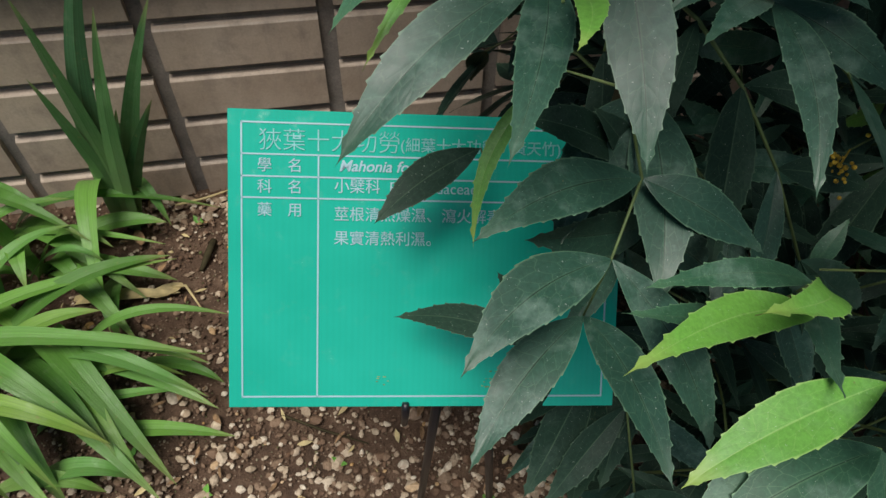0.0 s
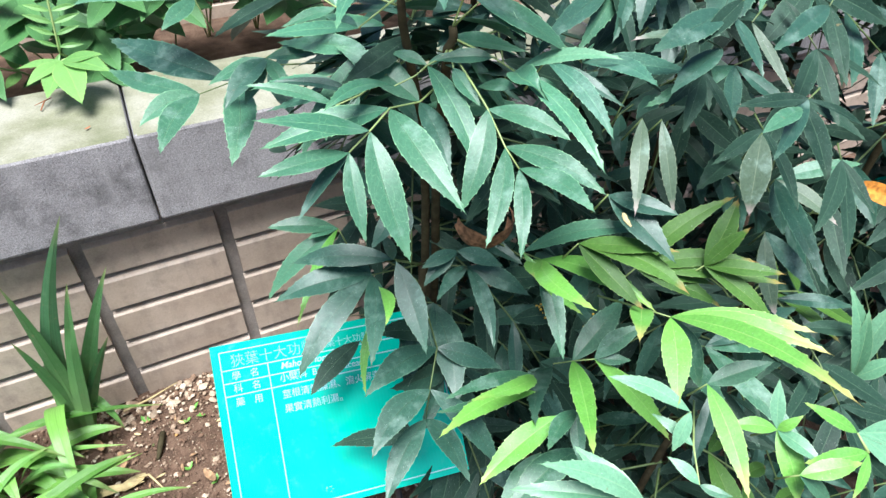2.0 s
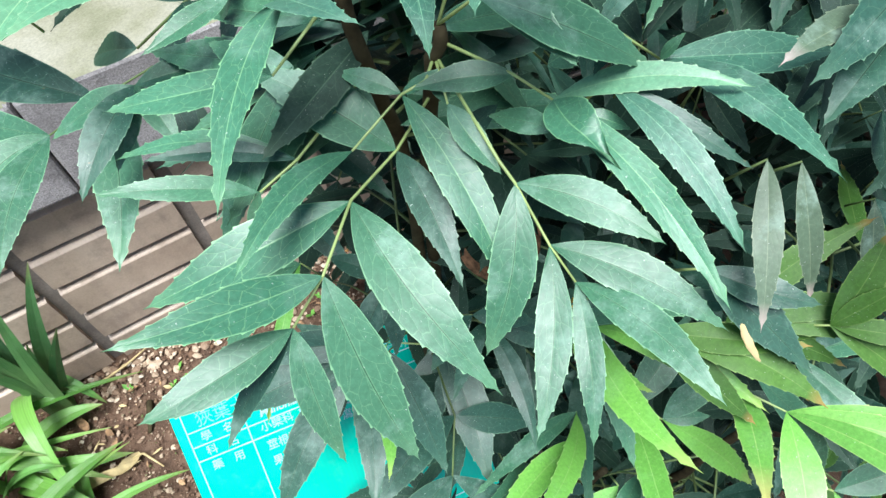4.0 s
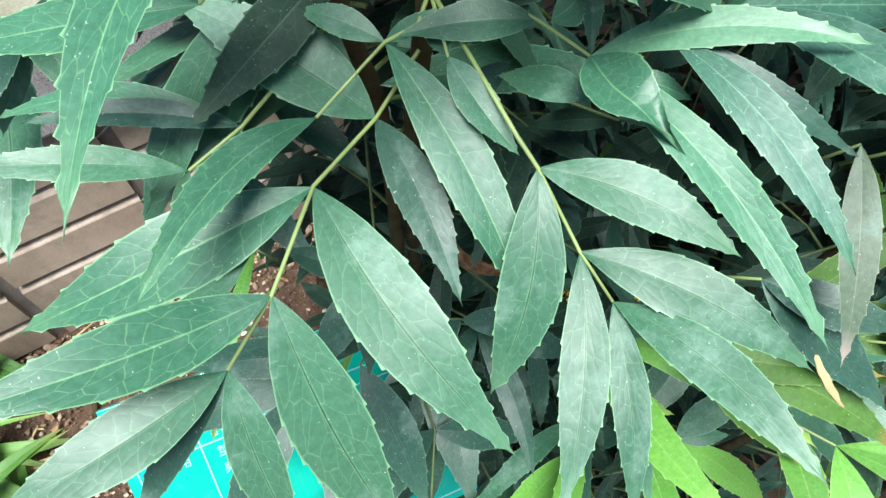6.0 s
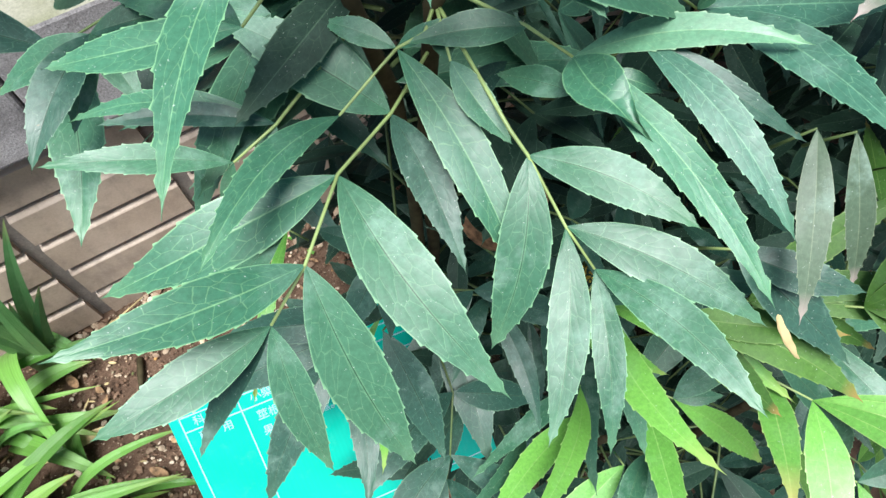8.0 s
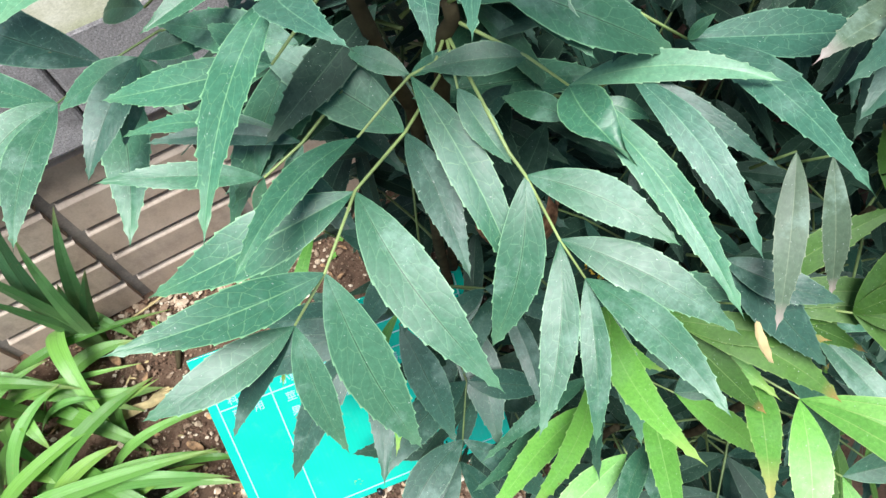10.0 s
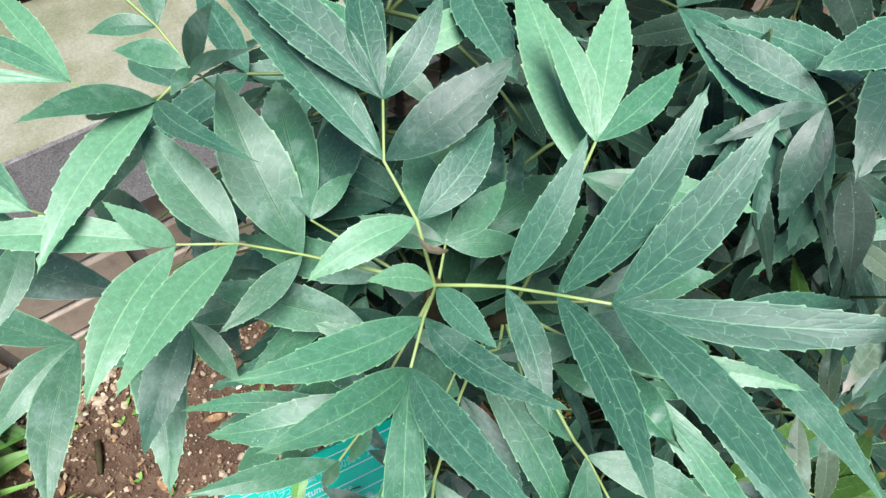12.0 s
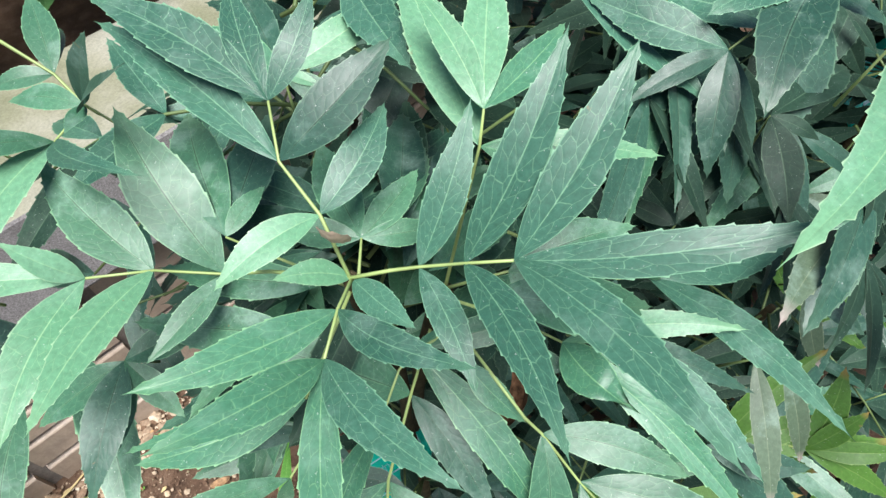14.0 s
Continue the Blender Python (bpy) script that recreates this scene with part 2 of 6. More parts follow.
    nt.links.new(base, b.inputs["Base Color"])
    rr = math_node(nt, "ADD", math_node(nt, "MULTIPLY", spots, 0.16), math_node(nt, "ADD", rough - 0.1, math_node(nt, "MULTIPLY", noise_tex(nt, geo, 160, 3), 0.2)))
    nt.links.new(rr, b.inputs["Roughness"])
    cell = ramp(nt, vo.outputs["Distance"], [(0.0, (0, 0, 0)), (0.25, (0.8, 0.8, 0.8)), (0.6, (1, 1, 1))])
    hgt = mix(nt, 0.25, mix(nt, 0.3, cell, mid), grain)
    bump(nt, b, hgt, 0.03 + 0.22 * veins, 0.0007)
    tr = nt.nodes.new("ShaderNodeBsdfTranslucent")
    nt.links.new(mix(nt, 0.5, base, light), tr.inputs["Color"])
    ms = nt.nodes.new("ShaderNodeMixShader")
    ms.inputs[0].default_value = glow
    nt.links.new(b.outputs[0], ms.inputs[1])
    nt.links.new(tr.outputs[0], ms.inputs[2])
    nt.links.new(ms.outputs[0], nt.nodes["Material Output"].inputs["Surface"])
    return m


def leaf_set(kind, rnd_node):
    s = {}
    # mature leaves darkened to near black: shade of the inner foliage, put into the colour
    s["mature"] = leaf_material(kind + "_shaded", (0.009, 0.027, 0.018), (0.023, 0.054, 0.035), (0.08, 0.14, 0.085), 0.06, 0.5, 0.03, 0.2, rnd_node, 0.15)
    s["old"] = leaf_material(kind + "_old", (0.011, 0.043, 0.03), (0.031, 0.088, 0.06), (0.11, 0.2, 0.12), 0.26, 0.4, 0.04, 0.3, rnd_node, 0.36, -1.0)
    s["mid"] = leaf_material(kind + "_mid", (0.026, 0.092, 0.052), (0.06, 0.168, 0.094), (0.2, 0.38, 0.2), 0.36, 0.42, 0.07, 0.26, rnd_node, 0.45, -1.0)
    s["top"] = leaf_material(kind + "_top", (0.024, 0.095, 0.054), (0.062, 0.19, 0.108), (0.22, 0.42, 0.2), 0.16, 0.4, 0.07, 0.32, rnd_node, 0.45)
    s["blue"] = leaf_material(kind + "_blue", (0.017, 0.068, 0.046), (0.05, 0.142, 0.094), (0.17, 0.34, 0.2), 0.18, 0.42, 0.05, 0.42, rnd_node, 0.36)
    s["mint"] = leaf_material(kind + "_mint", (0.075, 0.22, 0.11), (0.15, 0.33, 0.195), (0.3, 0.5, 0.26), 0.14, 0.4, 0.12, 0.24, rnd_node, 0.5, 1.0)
    s["dull"] = leaf_material(kind + "_dull", (0.04, 0.075, 0.045), (0.09, 0.135, 0.085), (0.2, 0.24, 0.15), 0.5, 0.5, 0.05, 0.2, rnd_node, 0.4, 1.0, (0.5, 0.38, 0.36), 0.82)
    s["young"] = leaf_material(kind + "_young", (0.08, 0.25, 0.04), (0.17, 0.42, 0.07), (0.3, 0.5, 0.15), 0.08, 0.42, 0.1, 0.2, rnd_node, 0.45, 1.0, (0.36, 0.46, 0.12))
    # copy of the young leaflets, darkened to olive to stand for shade on them
    s["olive"] = leaf_material(kind + "_young_shaded", (0.02, 0.06, 0.01), (0.062, 0.145, 0.024), (0.14, 0.22, 0.06), 0.04, 0.5, 0.05, 0.15, rnd_node, 0.22, 1.0, (0.36, 0.2, 0.07), 0.86)
    s["sick"] = leaf_material(kind + "_sick", (0.085, 0.27, 0.045), (0.17, 0.39, 0.075), (0.36, 0.5, 0.16), 0.06, 0.45, 0.14, 0.15, rnd_node, 0.4, 1.0, (0.6, 0.45, 0.18), 0.7)
    return s


LEAF = leaf_set("mahonia_leaf", "OBJECT")
BULK = leaf_set("mahonia_foliage", "ISLAND")


# ---- mesh helpers ----
def to_mesh(bm, name, mat, smooth=False):
    me = bpy.data.meshes.new(name)
    bm.to_mesh(me)
    bm.free()
    if mat:
        me.materials.append(mat)
    if smooth:
        me.polygons.foreach_set("use_smooth", [True] * len(me.polygons))
    return me


def part(name, bm, mat, parent, label="", smooth=False):
    ob = new(name, to_mesh(bm, name, mat, smooth))
    ob.parent = parent
    if label:
        tagged(ob, label)
    return ob


def box(bm, x0, x1, y0, y1, z0, z1, bevel=0.0):
    vs = [bm.verts.new((x, y, z)) for x in (x0, x1) for y in (y0, y1) for z in (z0, z1)]
    fs = []
    for q in ((0, 1, 3, 2), (4, 6, 7, 5), (0, 4, 5, 1), (2, 3, 7, 6), (0, 2, 6, 4), (1, 5, 7, 3)):
        fs.append(bm.faces.new([vs[i] for i in q]))
    if bevel:
        es = list({e for f in fs for e in f.edges})
        bmesh.ops.bevel(bm, geom=es, offset=bevel, segments=2, affect="EDGES", profile=0.5)
    return vs


def tube(bm, pts, radii, sides=7):
    """A bent, tapered rod along pts."""
    pts = [Vector(p) for p in pts]
    rings = []
    for i, p in enumerate(pts):
        d = (pts[min(i + 1, len(pts) - 1)] - pts[max(i - 1, 0)]).normalized()
        a = d.orthogonal().normalized() if i == 0 else (rings_axis - d * rings_axis.dot(d)).normalized()
        rings_axis = a
        b = d.cross(a)
        rings.append([bm.verts.new(p + radii[i] * (math.cos(k * math.tau / sides) * a + math.sin(k * math.tau / sides) * b)) for k in range(sides)])
    for r0, r1 in zip(rings, rings[1:]):
        for k in range(sides):
            bm.faces.new((r0[k], r0[(k + 1) % sides], r1[(k + 1) % sides], r1[k]))
    bm.faces.new(rings[0][::-1])
    bm.faces.new(rings[-1])


def blade_rows(width, teeth, bulge, fold, twist, rng, spine=0.009):
    """Cross rows of a unit-long leaflet with forward spines, from its base at 0 to its tip at x = 1."""
    p, q = rng.uniform(0.92, 1.08), rng.uniform(1.2, 1.42)
    top = (p / (p + q)) ** p * (q / (p + q)) ** q
    prof = lambda s: (max(s, 1e-4) ** p * max(1 - s, 0) ** q) / top
    edge = [(s, prof(s), 0.0, 0.0) for s in (0.0, 0.025, 0.07, 0.13, 0.19)]
    marks = [0.25 + 0.66 * (i / teeth) ** 0.95 + rng.uniform(-0.012, 0.012) for i in range(teeth + 1)]
    for a, b in zip(marks, marks[1:]):
        edge.append((a + 0.018, prof(a + 0.018) * 0.985, 0.0, 0.0))
        edge.append((a * 0.5 + b * 0.5, prof((a + b) / 2), 0.0, 0.0))
        edge.append((b - 0.012, prof(b - 0.012) * 1.015, 0.0, 0.0))
        edge.append((b, prof(b), 0.013, spine))
    edge += [(0.955, prof(0.955) * 0.9, 0.0, 0.0), (0.98, prof(0.98) * 0.7, 0.0, 0.0), (1.0, 0.002, 0.0, 0.0)]
    rows = []
    wob, ph = rng.uniform(-1, 1) * 0.018, rng.uniform(0, 6)
    for s, w, push, out in edge:
        half = w * width / 2
        zc = bulge * 4 * s * (1 - s)
        yc = wob * math.sin(s * 3.6)
        tw = twist * (s - 0.4)
        row = []
        for k in (-1.0, -0.5, 0.0, 0.5, 1.0):
            y = k * half + (math.copysign(out, k) if abs(k) == 1 else 0)
            z = fold * abs(y) * (1 - 0.3 * abs(k)) + 0.0045 * math.sin(10 * s + 2.6 * k + ph) * abs(k)
            row.append((s + (push if abs(k) == 1 else 0), yc + y * math.cos(tw), zc + z + y * math.sin(tw), s, 0.5 + (0.53 if out and abs(k) == 1 else 0.5) * k))
        rows.append(row)
    return rows


def crease(me, n=5):
    """Keep the fold along the middle row of each blade crisp."""
    me.update()
    ends = np.empty(len(me.edges) * 2, dtype=np.int32)
    me.edges.foreach_get("vertices", ends)
    ends = ends.reshape(-1, 2) % n
    me.attributes.new("sharp_edge", "BOOLEAN", "EDGE").data.foreach_set("value", (ends == n // 2).all(axis=1))


def blade_mesh(name, rows, mat):
    co = [v[:3] for r in rows for v in r]
    n = len(rows[0])
    faces = [(i * n + k, (i + 1) * n + k, (i + 1) * n + k + 1, i * n + k + 1) for i in range(len(rows) - 1) for k in range(n - 1)]
    me = bpy.data.meshes.new(name)
    me.from_pydata(co, [], faces)
    uvs = [v[3:] for r in rows for v in r]
    layer = me.uv_layers.new(name="UVMap")
    flat = [c for poly in faces for i in poly for c in uvs[i]]
    layer.data.foreach_set("uv", flat)
    me.polygons.foreach_set("use_smooth", [True] * len(faces))
    crease(me)
    me.materials.append(mat)
    return me


rng = random.Random(7)
SHAPES = [blade_rows(rng.uniform(0.215, 0.25), rng.choice((6, 7, 8)), rng.uniform(0.0, 0.06), rng.uniform(0.1, 0.34), rng.uniform(-0.4, 0.4), rng) for _ in range(12)]
BLADES = {k: [blade_mesh("leaflet", s, m) for s in SHAPES] for k, m in LEAF.items()}


def leaf_pose(base, tip, up, wide=1.0, curl=1.0):
    base, tip, up = Vector(base), Vector(tip), Vector(up)
    x = tip - base
    length = x.length
    x.normalize()
    z = (up - x * up.dot(x)).normalized()
    y = z.cross(x)
    m = Matrix((x, y, z)).transposed().to_4x4()
    return Matrix.Translation(base) @ m @ Matrix.Diagonal((length, length * wide, length * curl, 1))


def frond(shrub, nodes, leaves, kind="mid", up=(0, -0.35, 1), wide=1.0, thick=0.00095):
    """A compound leaf: a rachis through the nodes, and leaflets from a node to a tip."""
    bm = bmesh.new()
    path = [Vector(q) for q in nodes]
    tube(bm, path, [thick * (1.25 - 0.6 * i / max(1, len(path) - 1)) for i in range(len(path))], 6)
    rachis = part("frond", bm, M_STALK if kind in ("old", "mature") else M_STEM, shrub, smooth=True)
    for leaf in leaves:
        i, tip = leaf[0], leaf[1]
        w = leaf[2] if len(leaf) > 2 else 1.0
        k = leaf[3] if len(leaf) > 3 else kind
        u = leaf[4] if len(leaf) > 4 else up
        blade = new("leaflet", rng.choice(BLADES[k]))
        blade.parent = rachis
        blade.matrix_basis = leaf_pose(nodes[i], tip, u, wide * w)
    return rachis


def leaflet(rachis, base, tip, width, kind, up, bow=0.0, crumple=0.0):
    """One toothed leaflet of its own shape; bow: how far it bends to its right, as a share of its length."""
    base, tip = Vector(base), Vector(tip)
    length = (tip - base).length
    rows = blade_rows(width / length, 5 if length < 0.07 else rng.choice((6, 7, 7, 8)), rng.uniform(0.03, 0.085), rng.uniform(0.1, 0.28), rng.uniform(-0.3, 0.3), rng, 0.0062)
    rows = [[(x, y - bow * 4 * s * (1 - s), z, s, v) for x, y, z, s, v in row] for row in rows]
    if crumple:
        # both halves rolled in over the rib, the far end tucked under
        rows = [[(x - crumple * 0.25 * s * s * abs(v - 0.5), y * (1 - 0.7 * crumple * s * abs(v - 0.5)), z + crumple * (0.5 * abs(y) + 0.07 * math.sin(9 * s + 5 * v) * s - 0.16 * max(0, s - 0.7)), s, v) for x, y, z, s, v in row] for row in rows]
    ob = new("leaflet", blade_mesh("leaflet", rows, LEAF[kind]))
    ob.parent = rachis
    ob.matrix_basis = leaf_pose(base, tip, up)


def spray(shrub, nodes, leaves, kind, thick=0.0009):
    """A compound leaf: leaflets (node or base, tip, width, kind, up, bow) on a rachis through the nodes."""
    bm = bmesh.new()
    path = [Vector(q) for q in nodes]
    tube(bm, path, [thick * (1.1 - 0.45 * i / max(1, len(path) - 1)) for i in range(len(path))], 6)
    rachis = part("frond", bm, M_STALK if kind in ("old", "mature") else M_STEM, shrub, smooth=True)
    for b, tip, width, k, up, bow, *crumple in leaves:
        leaflet(rachis, nodes[b] if isinstance(b, int) else b, tip, width, k, up, bow, *crumple)


class Bulk:
    """Many leaflets joined into one mesh."""

    def __init__(self):
        self.co, self.faces, self.uv = [], [], []

    def leaf(self, m, rows):
        o, n = len(self.co), len(rows[0])
        self.co += [tuple(m @ Vector(v[:3])) for r in rows for v in r]
        uvs = [v[3:] for r in rows for v in r]
        for i in range(len(rows) - 1):
            for k in range(n - 1):
                q = (i * n + k, (i + 1) * n + k, (i + 1) * n + k + 1, i * n + k + 1)
                self.faces.append(tuple(o + j for j in q))
                self.uv += [c for j in q for c in uvs[j]]

    def build(self, name, mat, parent, label):
        me = bpy.data.meshes.new(name)
        me.from_pydata(self.co, [], self.faces)
        me.uv_layers.new(name="UVMap").data.foreach_set("uv", self.uv)
        me.polygons.foreach_set("use_smooth", [True] * len(self.faces))
        crease(me)
        me.materials.append(mat)
        ob = new(name, me)
        ob.parent = parent
        return tagged(ob, label, kind="stuff")


# ---- the setting ----
TILE_W, JOINT, ROW = 0.227, 0.02, 0.0825


def ground():
    bm = bmesh.new()
    nx, ny = 150, 130
    x0, x1, y0, y1 = -1.4, 2.2, -2.2, 0.05
    grid = [[bm.verts.new((x0 + (x1 - x0) * i / nx, y0 + (y1 - y0) * j / ny, 0)) for j in range(ny + 1)] for i in range(nx + 1)]
    for r in grid:
        for v in r:
            v.co.z = 0.012 * noise.noise(v.co * 6) + 0.006 * noise.noise(v.co * 25) + 0.003 * noise.noise(v.co * 70) - 0.004
    for i in range(nx):
        for j in range(ny):
            bm.faces.new((grid[i][j], grid[i + 1][j], grid[i + 1][j + 1], grid[i][j + 1]))
    # skirt out to the horizon
    far = [bm.verts.new(p) for p in ((-60, -60, -0.05), (60, -60, -0.05), (60, 60, -0.05), (-60, 60, -0.05))]
    sides = [[grid[i][0] for i in range(nx + 1)], [grid[nx][j] for j in range(ny + 1)], [grid[i][ny] for i in range(nx, -1, -1)], [grid[0][j] for j in range(ny, -1, -1)]]
    for k in range(4):
        a, b = far[k], far[(k + 1) % 4]
        row = sides[k]
        for p, q in zip(row, row[1:]):
            bm.faces.new((a, q, p))
        bm.faces.new((a, b, row[-1]))
    bmesh.ops.recalc_face_normals(bm, faces=bm.faces)
    ob = new("ground", to_mesh(bm, "ground", M_SOIL, True))
    return tagged(ob, "reddish brown garden soil strewn with pale gravel", "ground", kind="structure")


ground()


def wall_piece(name, y, x0, x1, z0, z1, label):
    bm = bmesh.new()
    box(bm, x0, x1, y + 0.011, y + 0.2, z0, z1)
    ob = new(name, to_mesh(bm, name, M_MORTAR))
    return tagged(ob, label, "wall", kind="structure")


CAP_Z0, CAP_Z1, CAP_Y = 0.438, 0.601, -0.045
WALL = wall_piece("wall_front", 0.0, -2.2, 3.2, -0.1, CAP_Z0, "low planter wall clad in beige wall tiles")


def cap_stones():
    """Coping blocks of grey granite on the planter wall."""
    edges = [-2.2, -0.76, 0.138, 1.04, 1.94, 3.2]
    for a, b in zip(edges, edges[1:]):
        bm = bmesh.new()
        box(bm, a + 0.0015, b - 0.0015, CAP_Y, 0.195, CAP_Z0, CAP_Z1, 0.006)
        ob = new("coping_stone", to_mesh(bm, "coping_stone", M_CAP))
        ob.data.materials.append(M_CAPTOP)
        for p in ob.data.polygons:
            if p.normal.z > 0.9:
                p.material_index = 1
        tagged(ob, "weathered grey stone coping on a planter wall", "coping", "coping stones")


cap_stones()

# planter bed behind the coping, and the taller tiled wall at its back
bm = bmesh.new()
box(bm, -2.2, 3.2, 0.195, 0.61, 0.2, 0.535)
tagged(new("planter_soil", to_mesh(bm, "planter_soil", M_SOIL)), "dark soil of a raised planter bed", "soil", kind="structure")
BACK = wall_piece("wall_back", 0.60, -2.2, 3.2, 0.2, 1.16, "tall beige tiled wall behind the planter")

# ---- things ----
def sign():
    """Green name board of the shrub on two steel stakes."""
    u, v = Vector((0.9882, -0.145, -0.0502)), Vector((-0.1386, -0.7033, -0.6973))
    u = (u - v * u.dot(v)).normalized()
    n = u.cross(v)
    if n.y > 0:
        n = -n
    tl = Vector((0.1589, -0.4617, 0.525))
    w, h = 0.2836, 0.2127
    base = new("name_board")
    tagged(base, "glossy green plant name board with pale print on black stakes", "sign")
    m = Matrix((u, -v, n)).transposed().to_4x4()
    m.translation = tl
    bm = bmesh.new()
    box(bm, 0, w, -h, 0, -0.004, 0, 0.0008)
    board = part("board", bm, M_SIGN, base)
    board.matrix_basis = m
    k = h / 525.0

    def line(x0, y0, x1, y1):
        bm = bmesh.new()
        t = 0.0011
        box(bm, min(x0, x1) * k - t / 2, max(x0, x1) * k + t / 2, -max(y0, y1) * k - t / 2, -min(y0, y1) * k + t / 2, 0.0, 0.0005)
        part("print_line", bm, M_PRINT, board)

    W = w / k
    for seg in ((24, 22, W - 24, 22), (24, 76, W - 24, 76), (24, 114, W - 24, 114), (24, 151, W - 24, 151), (24, 505, W - 24, 505), (24, 22, 24, 505), (W - 24, 22, W - 24, 505), (155, 76, 155, 505)):
        line(*seg)

    def text(body, x, y, size, bold=0.0, shear=0.0, ink=M_PRINT):
        cu = bpy.data.curves.new("print", "FONT")
        cu.body, cu.size, cu.extrude, cu.shear, cu.offset = body, size * k, 0.0003, shear, bold
        cu.materials.append(ink)
        ob = new("print", cu)
        ob.parent = board
        ob.matrix_basis = Matrix.Translation((x * k, -y * k, 0.0004))

    text("狹葉十大功勞", 52, 66, 41, -0.0002, 0, M_FADED)
    text("(細葉十大功勞、黃天竹)", 296, 64, 27, 0, 0, M_FADED)
    text("學　名", 50, 104, 26)
    text("科　名", 50, 141, 26)
    text("藥　用", 50, 181, 26)
    text("Mahonia fortunei", 190, 102, 27, 0.00018, 0.25)
    text("小檗科  Berberidaceae", 182, 138, 27)
    text("莖根清熱燥濕、瀉火解毒。", 182, 187, 27)
    text("果實清熱利濕。", 182, 229, 27)
    for x, foot in ((0.152, (0.272, -0.576, -0.05)), (0.19, (0.362, -0.592, -0.05))):
        top = m @ Vector((x, -h * 0.97, -0.009))
        bm = bmesh.new()
        tube(bm, [m @ Vector((x, -0.03, -0.009)), top, top.lerp(Vector(foot), 0.3), Vector(foot)], [0.0042] * 4, 8)
        part("stake", bm, M_STAKE, base, "black steel stake", smooth=True)
    bm = bmesh.new()
    stub = m @ Vector((0.127, -h * 0.985, 0.002))
    low = m @ Vector((0.127, -h * 1.005, 0.001))
    tube(bm, [stub, low, low + Vector((0, 0.002, -0.016)), low + Vector((-0.001, 0.004, -0.034))], [0.0028, 0.003, 0.003, 0.0028], 8)
    part("clip", bm, M_STAKE, base, "black clip end", smooth=True)
    # worn print and scratches near the lower edge
    wr = random.Random(3)
    for cx, cy in ((268, 478), (455, 482), (472, 468)):
        bm = bmesh.new()
        for _ in range(7):
            x, y = (cx + wr.uniform(-16, 16)) * k, -(cy + wr.uniform(-9, 9)) * k
            box(bm, x, x + wr.uniform(0.0006, 0.0022), y, y + wr.uniform(0.0004, 0.001), 0.0, 0.0002)
        part("scuff", bm, M_SCUFF, board)

sign()
SHRUB = new("mahonia_shrub")
tagged(SHRUB, "dense mahonia shrub with long toothed dark green leaflets", "shrub")
LOW = new("mahonia_shrub")

# ---- fronds seen close ----
spray(SHRUB, [(0.420, -0.563, 0.850), (0.387, -0.583, 0.845), (0.348, -0.613, 0.862), (0.319, -0.645, 0.865), (0.298, -0.657, 0.859)],
      [(1, (0.337, -0.515, 0.879), 0.030, "mid", (-0.11, -0.44, 0.89), 0.03),
       (1, (0.379, -0.659, 0.815), 0.019, "old", (-0.16, -0.29, 0.94), -0.03),
       (2, (0.244, -0.602, 0.847), 0.027, "top", (0.04, -0.35, 0.94), -0.04),
       (2, (0.362, -0.717, 0.821), 0.027, "mid", (-0.11, -0.22, 0.97), 0.03),
       (3, (0.237, -0.651, 0.896), 0.020, "top", (0.11, -0.30, 0.95), -0.03),
       (3, (0.319, -0.711, 0.788), 0.025, "mid", (-0.02, -0.18, 0.98), 0.02),
       (4, (0.230, -0.663, 0.861), 0.019, "mid", (0.14, -0.25, 0.96), -0.04),
       (4, (0.249, -0.672, 0.820), 0.011, "old", (0.10, -0.22, 0.97), 0.03),
       (4, (0.290, -0.701, 0.809), 0.015, "mid", (0.05, -0.18, 0.98), 0.02)], "mid", 0.0009)
spray(SHRUB, [(0.422, -0.569, 0.882), (0.414, -0.638, 0.870), (0.417, -0.647, 0.861), (0.419, -0.673, 0.840), (0.421, -0.692, 0.830)],
      [(2, (0.455, -0.709, 0.854), 0.020, "mid", (-0.31, -0.18, 0.93), -0.05),
       (2, (0.372, -0.690, 0.802), 0.022, "mid", (-0.19, -0.19, 0.96), -0.05),
       (3, (0.463, -0.749, 0.826), 0.022, "mid", (-0.30, -0.09, 0.95), -0.05),
       (3, (0.367, -0.737, 0.803), 0.017, "mid", (-0.19, -0.11, 0.98), -0.06),
       (4, (0.431, -0.775, 0.839), 0.018, "mid", (-0.27, -0.04, 0.96), -0.04),
       (4, (0.388, -0.752, 0.795), 0.013, "mid", (-0.21, -0.06, 0.98), -0.05)], "mid", 0.0009)
spray(SHRUB, [(0.422, -0.569, 0.881), (0.409, -0.582, 0.880), (0.398, -0.576, 0.873), (0.387, -0.576, 0.866), (0.361, -0.592, 0.869)],
      [(2, (0.396, -0.678, 0.822), 0.021, "top", (-0.20, -0.29, 0.93), -0.03),
       (2, (0.376, -0.546, 0.877), 0.012, "mid", (-0.17, -0.44, 0.88), 0.03),
       (4, (0.286, -0.642, 0.886), 0.014, "top", (-0.03, -0.37, 0.93), 0.05),
       (2, (0.418, -0.581, 0.883), 0.007, "top", (-0.23, -0.41, 0.88), 0.03)], "top", 0.0009)
spray(SHRUB, [(0.422, -0.569, 0.881), (0.411, -0.599, 0.877)],
      [(1, (0.416, -0.638, 0.859), 0.014, "top", (-0.25, -0.33, 0.91), 0.03),
       (1, (0.419, -0.573, 0.867), 0.009, "mid", (-0.24, -0.39, 0.89), 0)], "top", 0.0009)
